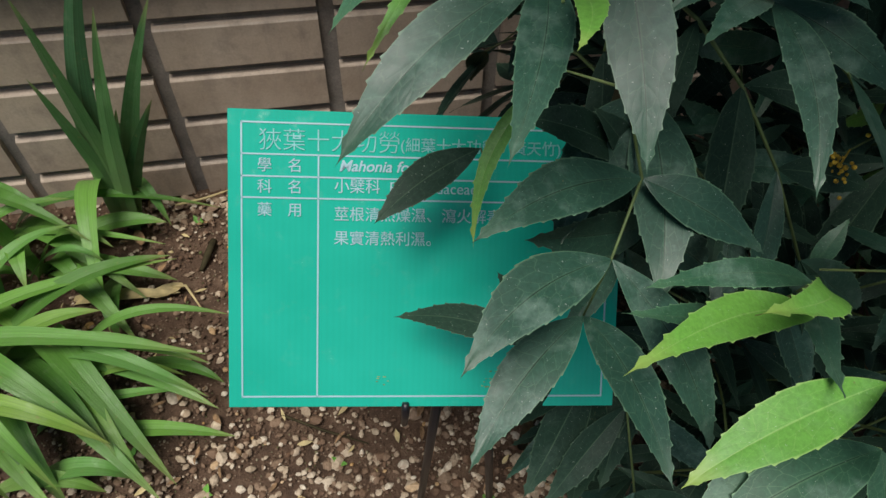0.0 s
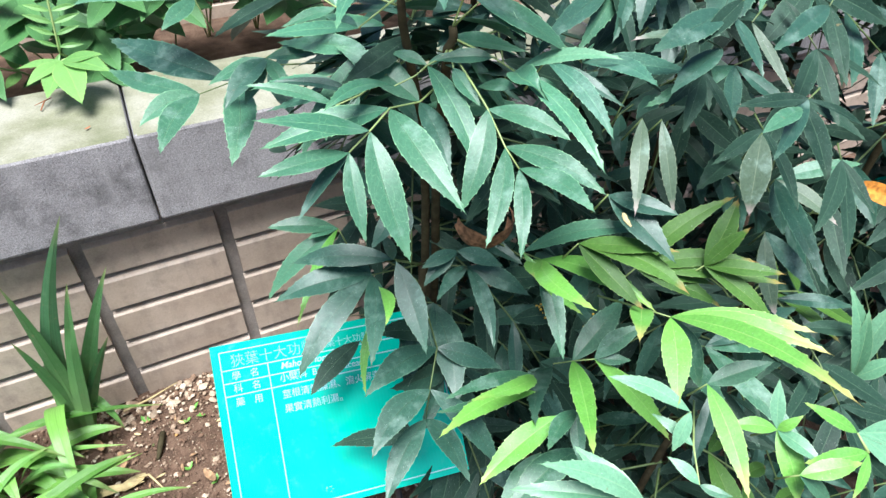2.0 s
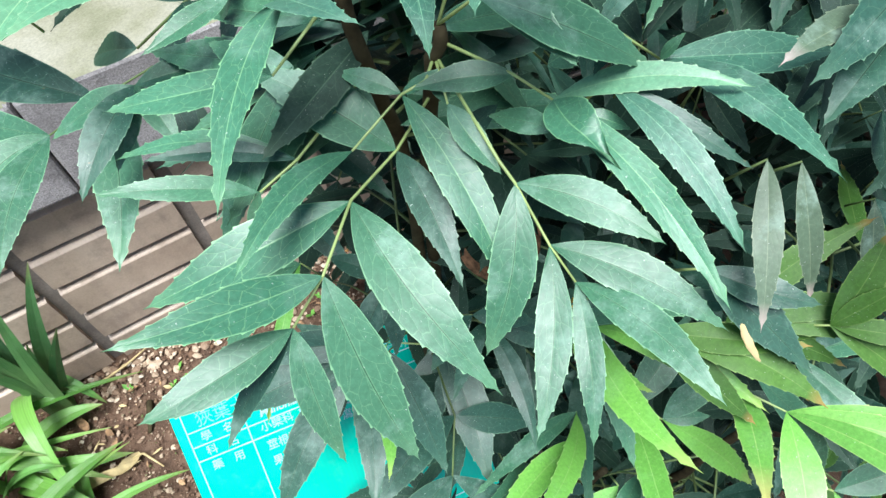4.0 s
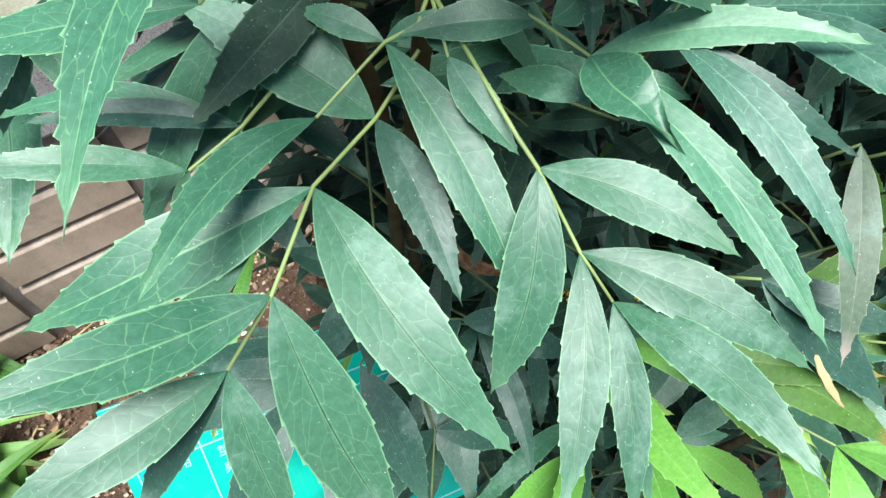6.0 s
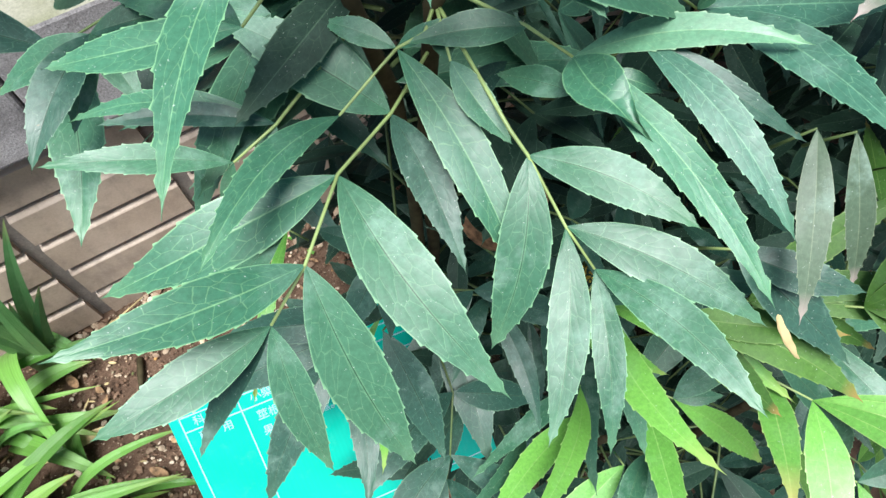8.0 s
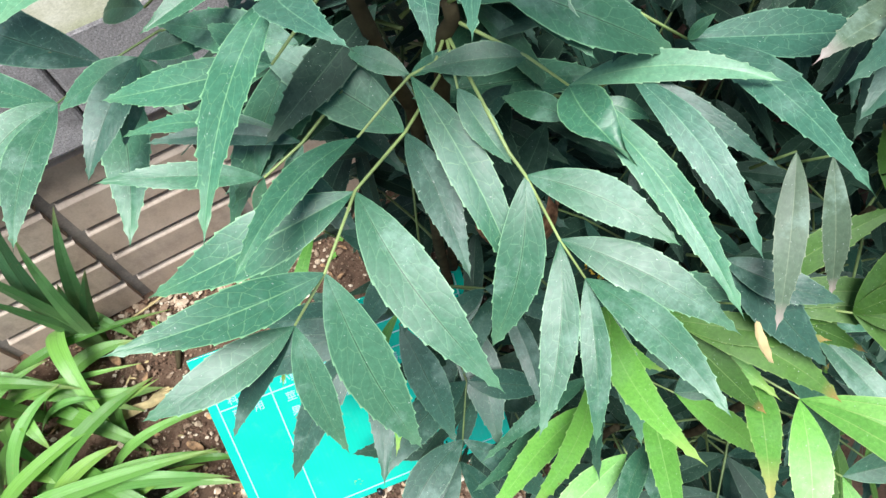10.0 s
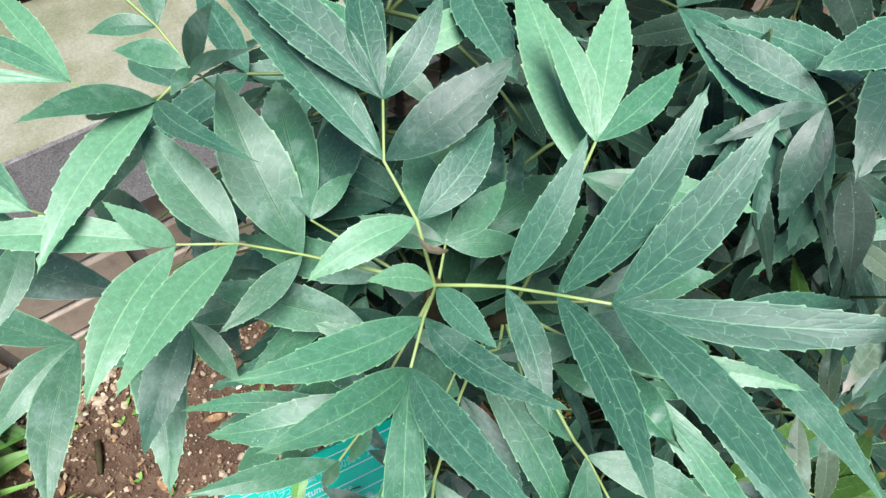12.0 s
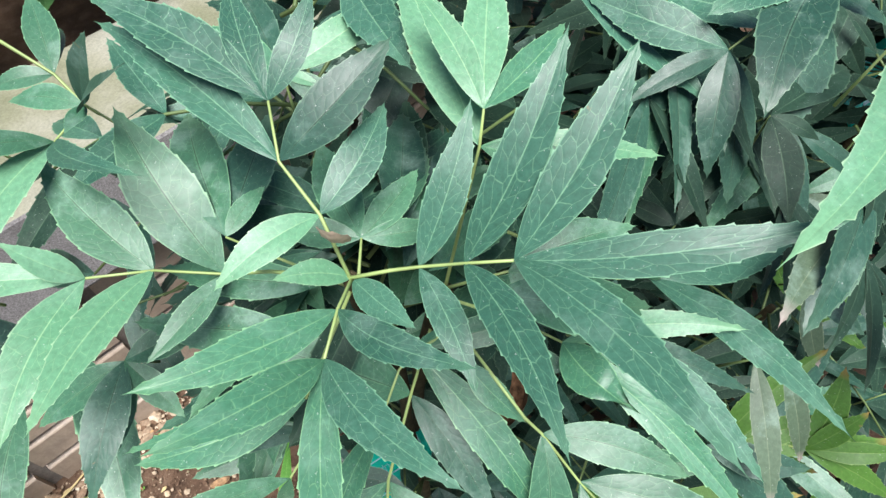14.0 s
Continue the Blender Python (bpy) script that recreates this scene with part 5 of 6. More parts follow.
class Foliage:
    def __init__(self):
        self.bulk = {k: Bulk() for k in BULK}
        self.stalks = bmesh.new()

    def frond(self, base, azim, elev, length, pairs, leaf, kind, droop=0.5, keep=None, stalk=True):
        d = Vector((math.cos(azim) * math.cos(elev), math.sin(azim) * math.cos(elev), math.sin(elev)))
        side = Vector((-math.sin(azim), math.cos(azim), 0))
        pts = []
        for i in range(pairs + 2):
            s = i / (pairs + 1)
            pts.append(Vector(base) + d * length * s + Vector((0, 0, -droop * length * s * s)))
        if keep and not all(keep(p) for p in pts[1:]):
            return
        if stalk:
            tube(self.stalks, pts, [0.0016 - 0.0008 * i / len(pts) for i in range(len(pts))], 5)
        for i in range(1, pairs + 2):
            out = (pts[i] - pts[i - 1]).normalized()
            up = side.cross(out)
            up = up if up.z > 0 else -up
            ends = [(-0.95, 1), (0.95, 1), (0.0, 1.1)] if i == pairs + 1 else [(-1.05, 1), (1.05, 1)]
            for a, f in ends:
                a += rng.uniform(-0.25, 0.25)
                n = (out * math.cos(a) + side * math.sin(a) + Vector((0, 0, rng.uniform(-0.4, 0.1)))).normalized()
                ln = leaf * f * rng.uniform(0.75, 1.15)
                tip = pts[i] + n * ln
                if keep and not (keep(tip) and keep(pts[i].lerp(tip, 0.5))):
                    continue
                kk = kind if rng.random() < 0.8 else rng.choice(("old", "mature"))
                u = up + Vector((rng.uniform(-0.5, 0.5), rng.uniform(-0.5, 0.5), 0.2))
                self.bulk[kk].leaf(leaf_pose(pts[i], tip, u, rng.uniform(0.85, 1.2)), rng.choice(SHAPES))

    def whorl(self, centre, n, length, pairs, leaf, kinds, elev=(-0.1, 0.7), keep=None, spread=math.tau, first=0.0, stalk=True):
        turn = rng.uniform(0, 1)
        for i in range(n):
            az = first + spread * (i + turn + rng.uniform(-0.25, 0.25)) / n
            self.frond(Vector(centre) + Vector((0, 0, rng.uniform(-0.04, 0.04))), az, rng.uniform(*elev), length * rng.uniform(0.75, 1.15), pairs, leaf, rng.choice(kinds), rng.uniform(0.3, 0.7), keep, stalk)

    def build(self, parent):
        for k, b in self.bulk.items():
            if b.co:
                b.build("foliage", BULK[k], parent, {"mature": "dark green leaflets with shade put into the colour", "old": "dark bluish green toothed leaflets", "mid": "green toothed leaflets", "mint": "light green toothed leaflets", "top": "deep green veined leaflets", "blue": "dark bluish green leaflets", "dull": "dull greyish green leaflets", "young": "lime green young leaflets", "sick": "yellowing leaflets", "olive": "young leaflets with shade put into their green"}[k])
        if self.stalks.verts:
            ob = part("foliage_stalk", self.stalks, M_STALK, parent, smooth=True)
            tagged(ob, "thin green leaf stalks", kind="stuff")
        else:
            self.stalks.free()


def clear(p):
    """Space that the shrub leaves open: over the board, and above and before the top whorl."""
    if p.x < 0.33 and p.y < -0.3 and p.z < 0.78:
        return False
    if p.x < 0.25 and p.y > -0.42:
        return False
    if p.y < -0.5 and p.z > 0.8 and p.x < 0.58:
        return False
    if p.y < -0.66 and p.z > 0.66 + 0.4 * max(0, p.x - 0.62):
        return False
    if p.y < -0.66 and p.x < 0.5 and p.z > 0.42:
        return False
    if p.y < -0.60 and p.x < 0.42 and p.z > 0.40:
        return False
    if 0.42 < p.x < 0.85 and p.y < -0.62 and p.z > 0.57:
        return False
    if p.x < 0.46 and p.y < -0.3 and p.z > 0.89:
        return False
    if p.y > -0.02 and p.z < 0.6 or p.y > 0.5:
        return False
    return p.z > 0.03


def main_shrub():
    f = Foliage()
    cane(SHRUB, [(0.43, -0.50, -0.03), (0.425, -0.51, 0.4), (0.41, -0.535, 0.8), (0.385, -0.555, 0.935)], 0.0055)
    cane(SHRUB, [(0.45, -0.47, -0.03), (0.43, -0.5, 0.5), (0.42, -0.565, 0.86), (0.424, -0.572, 0.9)], 0.0055)
    cane(SHRUB, [(0.42, -0.53, -0.03), (0.40, -0.56, 0.35), (0.385, -0.58, 0.66)], 0.006)
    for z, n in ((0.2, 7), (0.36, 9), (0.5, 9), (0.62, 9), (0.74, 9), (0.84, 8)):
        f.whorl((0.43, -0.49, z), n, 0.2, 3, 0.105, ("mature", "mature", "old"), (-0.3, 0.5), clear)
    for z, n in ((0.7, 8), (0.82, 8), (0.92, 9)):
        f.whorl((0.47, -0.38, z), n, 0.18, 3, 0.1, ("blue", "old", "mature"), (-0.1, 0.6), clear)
    # short fronds just under the top whorl
    under = lambda p: p.y > -0.575 and 0.78 < p.z < 0.895 and 0.27 < p.x < 0.64
    for z, n in ((0.82, 9), (0.845, 10), (0.875, 10), (0.905, 9), (0.925, 8)):
        f.whorl((0.405, -0.515, z), n, 0.055, 1, 0.115, ("blue", "old", "mid", "mid"), (-0.25, 0.15), under, stalk=False)
    f.build(SHRUB)


main_shrub()


def side_shrub(label, stems, kinds, leaf=0.118, step=0.17, low=0.2, at=None):
    ob = tagged(at or new("mahonia_shrub"), label, "shrub", "mahonia shrubs")
    f = Foliage()
    for x, y, top, lean in stems:
        cane(ob, [(x, y, -0.03), (x + lean * 0.4, y, top * 0.5), (x + lean, y - 0.02, top)])
        z = low
        while z <= top:
            s = z / top
            f.whorl((x + lean * s, y - 0.02 * s, z), rng.choice((5, 6, 7)), 0.19, 3, leaf, kinds, (-0.75, 0.4), clear)
            z += step
    f.build(ob)
    return ob


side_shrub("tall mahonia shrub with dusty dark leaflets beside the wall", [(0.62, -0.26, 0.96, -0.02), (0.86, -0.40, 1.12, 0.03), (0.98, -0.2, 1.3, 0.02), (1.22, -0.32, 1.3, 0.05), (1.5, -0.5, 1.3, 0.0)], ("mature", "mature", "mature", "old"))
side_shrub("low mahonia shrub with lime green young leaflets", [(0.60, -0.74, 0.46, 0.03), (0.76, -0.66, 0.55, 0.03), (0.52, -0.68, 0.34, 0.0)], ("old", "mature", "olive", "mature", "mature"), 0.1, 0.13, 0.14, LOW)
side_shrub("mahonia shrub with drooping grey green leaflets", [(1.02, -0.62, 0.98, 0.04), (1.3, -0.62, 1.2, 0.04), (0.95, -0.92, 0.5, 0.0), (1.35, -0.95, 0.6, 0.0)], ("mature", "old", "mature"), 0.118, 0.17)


# ---- strap-leaved plants before the wall ----
def strap_material(name, dark, light, sheath=0.3):
    m, nt, b = mat_nodes(name, 0.32, 0.55)
    uv = nt.nodes.new("ShaderNodeUVMap").outputs[0]
    mp = node(nt, "ShaderNodeMapping")
    mp.inputs["Scale"].default_value = (0.3, 11, 1)
    nt.links.new(uv, mp.inputs[0])
    rib = noise_tex(nt, mp.outputs[0], 1.0, 6, 0.75)
    rnd = nt.nodes.new("ShaderNodeObjectInfo").outputs["Random"]
    geo = nt.nodes.new("ShaderNodeNewGeometry").outputs["Position"]
    sep = nt.nodes.new("ShaderNodeSeparateXYZ")
    nt.links.new(uv, sep.inputs[0])
    c = ramp(nt, rnd, [(0.0, dark), (0.3, [0.6 * a + 0.4 * b for a, b in zip(dark, light)]), (0.55, light), (0.8, [light[0] * 0.75, light[1] * 0.85, light[2] * 1.35]), (0.93, [light[0] * 1.4, light[1] * 1.05, light[2]]), (1.0, dark)])
    c = mix(nt, 0.6, c, ramp(nt, rib, [(0.36, (0.22, 0.26, 0.2)), (0.5, (0.5, 0.5, 0.5)), (0.64, (0.78, 0.8, 0.72))]), "OVERLAY")
    blotch = ramp(nt, noise_tex(nt, geo, 70, 5, 0.7), [(0.52, (0, 0, 0)), (0.7, (1, 1, 1))])
    c = mix(nt, math_node(nt, "MULTIPLY", blotch, 0.14), c, (0.36, 0.46, 0.3))
    c = mix(nt, math_node(nt, "MULTIPLY", noise_tex(nt, geo, 30, 3), 0.4), c, light)
    foot = ramp(nt, sep.outputs[0], [(0.12, (1, 1, 1)), (0.5, (0, 0, 0))])
    c = mix(nt, math_node(nt, "MULTIPLY", foot, 0.7 * sheath), c, (0.26, 0.42, 0.15))
    tipness = ramp(nt, sep.outputs[0], [(0.86, (0, 0, 0)), (1.0, (1, 1, 1))])
    c = mix(nt, math_node(nt, "MULTIPLY", tipness, 0.45), c, (0.36, 0.34, 0.12))
    keel = ramp(nt, math_node(nt, "ABSOLUTE", math_node(nt, "SUBTRACT", sep.outputs[1], 0.5)), [(0.0, (1, 1, 1)), (0.05, (0, 0, 0))])
    c = mix(nt, math_node(nt, "MULTIPLY", keel, 0.3), c, light)
    spots = ramp(nt, noise_tex(nt, geo, 120, 3), [(0.68, (0, 0, 0)), (0.73, (1, 1, 1))])
    c = mix(nt, math_node(nt, "MULTIPLY", spots, 0.5), c, (0.3, 0.22, 0.09))
    nt.links.new(c, b.inputs["Base Color"])
    bump(nt, b, rib, 0.6, 0.002)
    tr = nt.nodes.new("ShaderNodeBsdfTranslucent")
    nt.links.new(c, tr.inputs["Color"])
    ms = nt.nodes.new("ShaderNodeMixShader")
    ms.inputs[0].default_value = 0.18
    nt.links.new(b.outputs[0], ms.inputs[1])
    nt.links.new(tr.outputs[0], ms.inputs[2])
    nt.links.new(ms.outputs[0], nt.nodes["Material Output"].inputs["Surface"])
    return m


M_STRAP = strap_material("strap_leaf", (0.034, 0.12, 0.022), (0.155, 0.345, 0.06))
M_FAN = strap_material("fan_leaf", (0.028, 0.1, 0.034), (0.08, 0.205, 0.068), 1.0)


def strap(plant, base, tip, width, arch, mat, face=None, taper=3.2, sway=0.035, mid=None):
    """A long keeled blade that rises from base, arches and ends in a point at tip."""
    base, tip = Vector(base), Vector(tip)
    flat = Vector((tip.x - base.x, tip.y - base.y, 0))
    side = Vector((-flat.y, flat.x, 0)).normalized() if flat.length > 0.01 else Vector((1, 0, 0))
    side = Vector(face) if face else side
    mid = mid or base.lerp(tip, rng.uniform(0.36, 0.5)) + Vector((0, 0, arch)) + side * rng.uniform(-sway, sway)
    lean = rng.uniform(-0.3, 0.3)
    rows, n = [], 22
    for i in range(n + 1):
        s = i / n
        p = base * (1 - s) ** 2 + mid * 2 * s * (1 - s) + tip * s * s
        d = (base * (s - 1) + mid * (1 - 2 * s) + tip * s).normalized()
        sd = (side - d * side.dot(d)).normalized()
        up = sd.cross(d)
        up = up if up.z >= 0 else -up
        roll = lean * s
        sd, up = sd * math.cos(roll) + up * math.sin(roll), up * math.cos(roll) - sd * math.sin(roll)
        w = width * (0.62 + 0.38 * min(1.0, s / 0.35)) * (1 - s ** taper) ** 0.9 / 2 + 0.0002
        row = []
        for k in (-1, -0.55, 0, 0.55, 1):
            q = p + sd * w * k + up * (-0.2 * w * (1 - abs(k)) + 0.05 * w * math.sin(7 * s + k))
            row.append((*q, s, 0.5 + 0.5 * k))
        rows.append(row)
    ob = new("blade", blade_mesh("blade", rows, mat))
    ob.parent = plant
    return ob


def arching(plant, via, tip, width, mat, rise):
    """A strap leaf that springs from the soil, passes over via and falls to tip."""
    via, tip = Vector(via) + Vector((0, 0, 0.5 * rise)), Vector(tip)
    away = Vector((via.x - tip.x, via.y - tip.y, 0)).normalized()
    foot = Vector((via.x, via.y, -0.01)) + away * 0.07
    s = 0.36
    mid = (via - foot * (1 - s) ** 2 - tip * s * s) / (2 * s * (1 - s))
    return strap(plant, foot, tip, width, 0, mat, None, 3.0, 0.0, mid)


FAN = tagged(new("iris_fan"), "upright fan of stiff dark green sword leaves against the wall", "plant")
FAN_BLADES = [((0.008, -0.090, 0.522), 0.042, -0.058), ((-0.022, -0.105, 0.409), 0.034, -0.012), ((0.038, -0.090, 0.410), 0.038, -0.022), ((-0.004, -0.090, 0.265), 0.032, -0.01), ((-0.110, -0.095, 0.428), 0.038, 0.02), ((-0.138, -0.090, 0.312), 0.029, 0.014), ((-0.060, -0.070, 0.240), 0.03, 0.0)]
STRAPS_BROAD = [((-0.292, -0.280, 0.050), (-0.010, -0.228, 0.100), 0.035, 0.06),
    ((-0.277, -0.328, 0.070), (0.034, -0.383, 0.090), 0.037, 0.07),
    ((-0.102, -0.303, 0.050), (0.051, -0.305, 0.060), 0.020, 0.05),
    ((-0.142, -0.346, 0.060), (0.027, -0.421, 0.050), 0.033, 0.06),
    ((-0.234, -0.361, 0.100), (-0.072, -0.483, 0.080), 0.039, 0.06),
    ((-0.164, -0.324, 0.050), (-0.014, -0.516, 0.020), 0.044, 0.09),
    ((-0.226, -0.426, 0.110), (-0.068, -0.484, 0.090), 0.030, 0.03),
    ((-0.138, -0.404, 0.030), (0.012, -0.407, 0.050), 0.020, 0.03),
    ((-0.203, -0.414, 0.060), (-0.129, -0.527, 0.030), 0.042, 0.05),
    ((-0.221, -0.415, 0.100), (-0.132, -0.516, 0.060), 0.027, 0.05),
    ((-0.125, -0.392, 0.050), (-0.039, -0.525, 0.030), 0.032, 0.05),
    ((-0.076, -0.441, 0.020), (0.057, -0.471, 0.030), 0.026, 0.03)]
STRAPS_BACK = [((-0.229, -0.078, 0.040), (0.029, -0.072, 0.030), 0.027, 0.09),
    ((-0.097, -0.032, 0.060), (-0.049, -0.090, 0.020), 0.024, 0.03),
    ((-0.300, -0.086, 0.100), (-0.130, -0.177, 0.100), 0.031, 0.04),
    ((-0.270, -0.114, 0.050), (-0.042, -0.163, 0.060), 0.019, 0.03),
    ((-0.143, -0.059, 0.100), (-0.123, -0.275, 0.010), 0.038, 0.02),
    ((-0.246, -0.098, 0.040), (-0.073, -0.231, 0.020), 0.036, 0.06),
    ((-0.294, -0.161, 0.060), (-0.243, -0.108, 0.160), 0.024, 0.05),
    ((-0.300, -0.147, 0.070), (-0.162, -0.107, 0.120), 0.021, 0.05),
    ((-0.297, -0.063, 0.100), (-0.174, -0.138, 0.100), 0.018, 0.03),
    ((-0.034, -0.351, 0.020), (0.040, -0.388, 0.020), 0.021, 0.03)]
STRAPS_LOW = [((-0.114, -0.378, 0.050), (-0.008, -0.374, 0.030), 0.022, 0.04),
    ((-0.195, -0.475, 0.100), (-0.167, -0.530, 0.080), 0.014, 0.05),
    ((-0.134, -0.489, 0.040), (-0.059, -0.502, 0.020), 0.028, 0.03),
    ((-0.175, -0.492, 0.030), (-0.094, -0.511, 0.020), 0.024, 0.04),
    ((-0.277, -0.156, 0.050), (-0.244, -0.248, 0.030), 0.023, 0.05),
    ((-0.119, -0.220, 0.030), (-0.109, -0.287, 0.010), 0.032, 0.02),
    ((-0.199, -0.177, 0.060), (-0.116, -0.199, 0.080), 0.019, 0.04),
    ((-0.286, -0.216, 0.050), (-0.223, -0.196, 0.050), 0.032, 0.06),
    ((-0.263, -0.241, 0.040), (-0.177, -0.317, 0.020), 0.031, 0.04),
    ((-0.231, -0.278, 0.030), (-0.146, -0.306, 0.030), 0.023, 0.03)]
for tip, w, bow in FAN_BLADES:
    foot = Vector((-0.125 + rng.uniform(-0.012, 0.012), -0.05 + rng.uniform(-0.01, 0.01), -0.01))
    strap(FAN, foot, tip, w, 0, M_FAN, (1, rng.uniform(-0.5, 0.1), 0), 1.7, 0.0, foot.lerp(Vector(tip), 0.55) + Vector((bow, -0.01, 0.02)))

for label, blades in (("clump of broad glossy green strap leaves on gravel", STRAPS_BROAD), ("tangled strap-leaved plant with bent leaves before the wall", STRAPS_BACK), ("low strap-leaved plant with short crossing leaves", STRAPS_LOW)):
    plant = tagged(new("strap_leaf_plant"), label, "plant", "strap-leaved plants")
    for via, tip, w, rise in blades:
        arching(plant, via, tip, w, M_STRAP, rise)


def clump(label, base, tips, width=0.031):
    plant = tagged(new("strap_leaf_plant"), label, "plant", "strap-leaved plants")
    for x, y, z, arch in tips:
        strap(plant, (base[0] + rng.uniform(-0.03, 0.03), base[1] + rng.uniform(-0.03, 0.03), -0.01), (x, y, z), width * rng.uniform(0.7, 1.15), arch, M_STRAP)


clump("arching clump of glossy green strap leaves", (-0.36, -0.27, 0), [(-0.45, -0.2, 0.14, 0.2), (-0.42, -0.42, 0.12, 0.18), (-0.3, -0.42, 0.14, 0.18), (-0.26, -0.2, 0.16, 0.16), (-0.3, -0.52, 0.1, 0.16), (-0.24, -0.36, 0.12, 0.12), (-0.28, -0.1, 0.16, 0.14)])
clump("sprawling clump of broad green strap leaves", (-0.3, -0.3, 0), [(-0.018, -0.221, 0.10, 0.14), (0.031, -0.379, 0.06, 0.15), (0.041, -0.44, 0.05, 0.12), (-0.072, -0.485, 0.08, 0.12), (-0.022, -0.542, 0.04, 0.13), (-0.15, -0.16, 0.12, 0.12), (-0.1, -0.3, 0.1, 0.1), (-0.14, -0.36, 0.12, 0.12), (-0.12, -0.55, 0.06, 0.12), (-0.2, -0.5, 0.08, 0.1)], 0.036)
clump("strap-leaved plant beside the wall foot", (-0.25, -0.12, 0), [(-0.107, -0.175, 0.08, 0.12), (-0.077, -0.308, 0.03, 0.13), (-0.03, -0.21, 0.03, 0.1), (-0.14, -0.24, 0.03, 0.12), (-0.2, -0.25, 0.1, 0.14), (-0.33, -0.1, 0.2, 0.14), (-0.05, -0.1, 0.04, 0.06)], 0.033)
clump("strap-leaved plant with bright green leaves", (-0.46, -0.22, 0), [(-0.24, -0.2, 0.14, 0.18), (-0.26, -0.34, 0.12, 0.16), (-0.3, -0.05, 0.14, 0.18), (-0.6, -0.3, 0.1, 0.2), (-0.5, -0.42, 0.1, 0.2), (-0.6, -0.1, 0.14, 0.2)])
strap(plant, (-0.19, -0.2, 0.0), (-0.03, -0.22, 0.012), 0.024, 0.03, M_STRAW)


# ---- plants in the raised bed ----
M_BED = leaf_material("bed_leaf", (0.085, 0.22, 0.055), (0.18, 0.37, 0.1), (0.3, 0.5, 0.12), 0.03, 0.5, 0.22, 0.12)
M_BED2 = leaf_material("bed_leaf_dark", (0.03, 0.1, 0.03), (0.07, 0.2, 0.055), (0.12, 0.26, 0.08), 0.03, 0.5, 0.15, 0.12)
OVATE = [blade_rows(rng.uniform(0.32, 0.4), 9, rng.uniform(0, 0.04), rng.uniform(0.1, 0.3), 0.1, rng, 0.001) for _ in range(4)]
OVATE_MESH = {0: [blade_mesh("leaflet", s, M_BED) for s in OVATE], 1: [blade_mesh("leaflet", s, M_BED2) for s in OVATE]}


def bed_frond(plant, pts, leaf, tone, pairs_angle=0.95, up=(0, -0.6, 1), wide=1.0):
    pts = [Vector(p) for p in pts]
    bm = bmesh.new()
    tube(bm, pts, [0.0018] * len(pts), 6)
    r = part("frond", bm, M_STEM, plant, smooth=True)
    for i in range(1, len(pts)):
        d = (pts[i] - pts[i - 1]).normalized()
        side = d.cross(Vector(up)).normalized()
        angs = (-pairs_angle, pairs_angle) if i < len(pts) - 1 else (-0.8, 0.0, 0.8)
        for a in angs:
            a += rng.uniform(-0.12, 0.12)
            n = d * math.cos(a) + side * math.sin(a) + Vector((0, 0, -0.15))
            ln = leaf * rng.uniform(0.85, 1.1) * (0.75 + 0.35 * i / len(pts))
            ob = new("leaflet", rng.choice(OVATE_MESH[tone]))
            ob.parent = r
            ob.matrix_basis = leaf_pose(pts[i], pts[i] + n * ln, up, wide)


BED = tagged(new("bed_shrub"), "young shrub with bright green feathery leaves in the raised bed", "shrub")
bed_frond(BED, [(0.1, 0.3, 0.53), (0.09, 0.24, 0.62), (0.064, 0.19, 0.66)] + [(0.066 + 0.0025 * i, 0.188 + 0.002 * i, 0.672 + 0.019 * i) for i in range(9)], 0.05, 0, 1.15, (0, -1, 0.5), 0.62)
ROSETTE = [(0.083, 0.03, 0.634, 1.0), (0.137, 0.075, 0.659, 0.9), (0.01, 0.1, 0.65, 0.9), (0.035, 0.06, 0.64, 1.0), (0.13, 0.12, 0.672, 0.8), (0.0, 0.14, 0.665, 0.8)]
bm = bmesh.new()
tube(bm, [(0.09, 0.28, 0.53), (0.08, 0.23, 0.64), (0.064, 0.174, 0.653)], [0.0022, 0.002, 0.0016], 6)
SPRAY = part("frond", bm, M_STEM, BED, smooth=True)
for x, y, z, wd in ROSETTE:
    ob = new("leaflet", rng.choice(OVATE_MESH[0]))
    ob.parent = SPRAY
    ob.matrix_basis = leaf_pose((0.064, 0.174, 0.653), (x, y, z), (0, -0.4, 1), wd)
bed_frond(BED, [(0.05, 0.35, 0.52), (-0.02, 0.3, 0.6), (-0.06, 0.27, 0.63), (-0.1, 0.25, 0.64)], 0.075, 0)
bed_frond(BED, [(0.1, 0.34, 0.52), (0.15, 0.31, 0.6), (0.165, 0.3, 0.64), (0.175, 0.3, 0.68)], 0.09, 1)
bed_frond(BED, [(0.16, 0.36, 0.52), (0.2, 0.36, 0.75), (0.2, 0.32, 0.85), (0.19, 0.27, 0.85)], 0.1, 1)
bed_frond(BED, [(0.25, 0.38, 0.52), (0.3, 0.34, 0.8), (0.28, 0.3, 0.86), (0.26, 0.26, 0.86)], 0.1, 1)
BED2 = tagged(new("bed_shrub"), "broad-leaved dark green shrub at the back of the raised bed", "shrub")
for x in (-0.25, -0.1, 0.02, 0.12, 0.22, 0.34, 0.45, 0.58, 0.72):
    for _ in range(4):
        y, z = rng.uniform(0.36, 0.5), rng.uniform(0.58, 0.8)
        dx = rng.uniform(-0.08, 0.08)
        bed_frond(BED2, [(x, 0.5, 0.52), (x + dx * 0.5, y, z), (x + dx, y - 0.06, z + 0.03), (x + dx * 1.5, y - 0.12, z + 0.03)], 0.125, 1, 1.1)


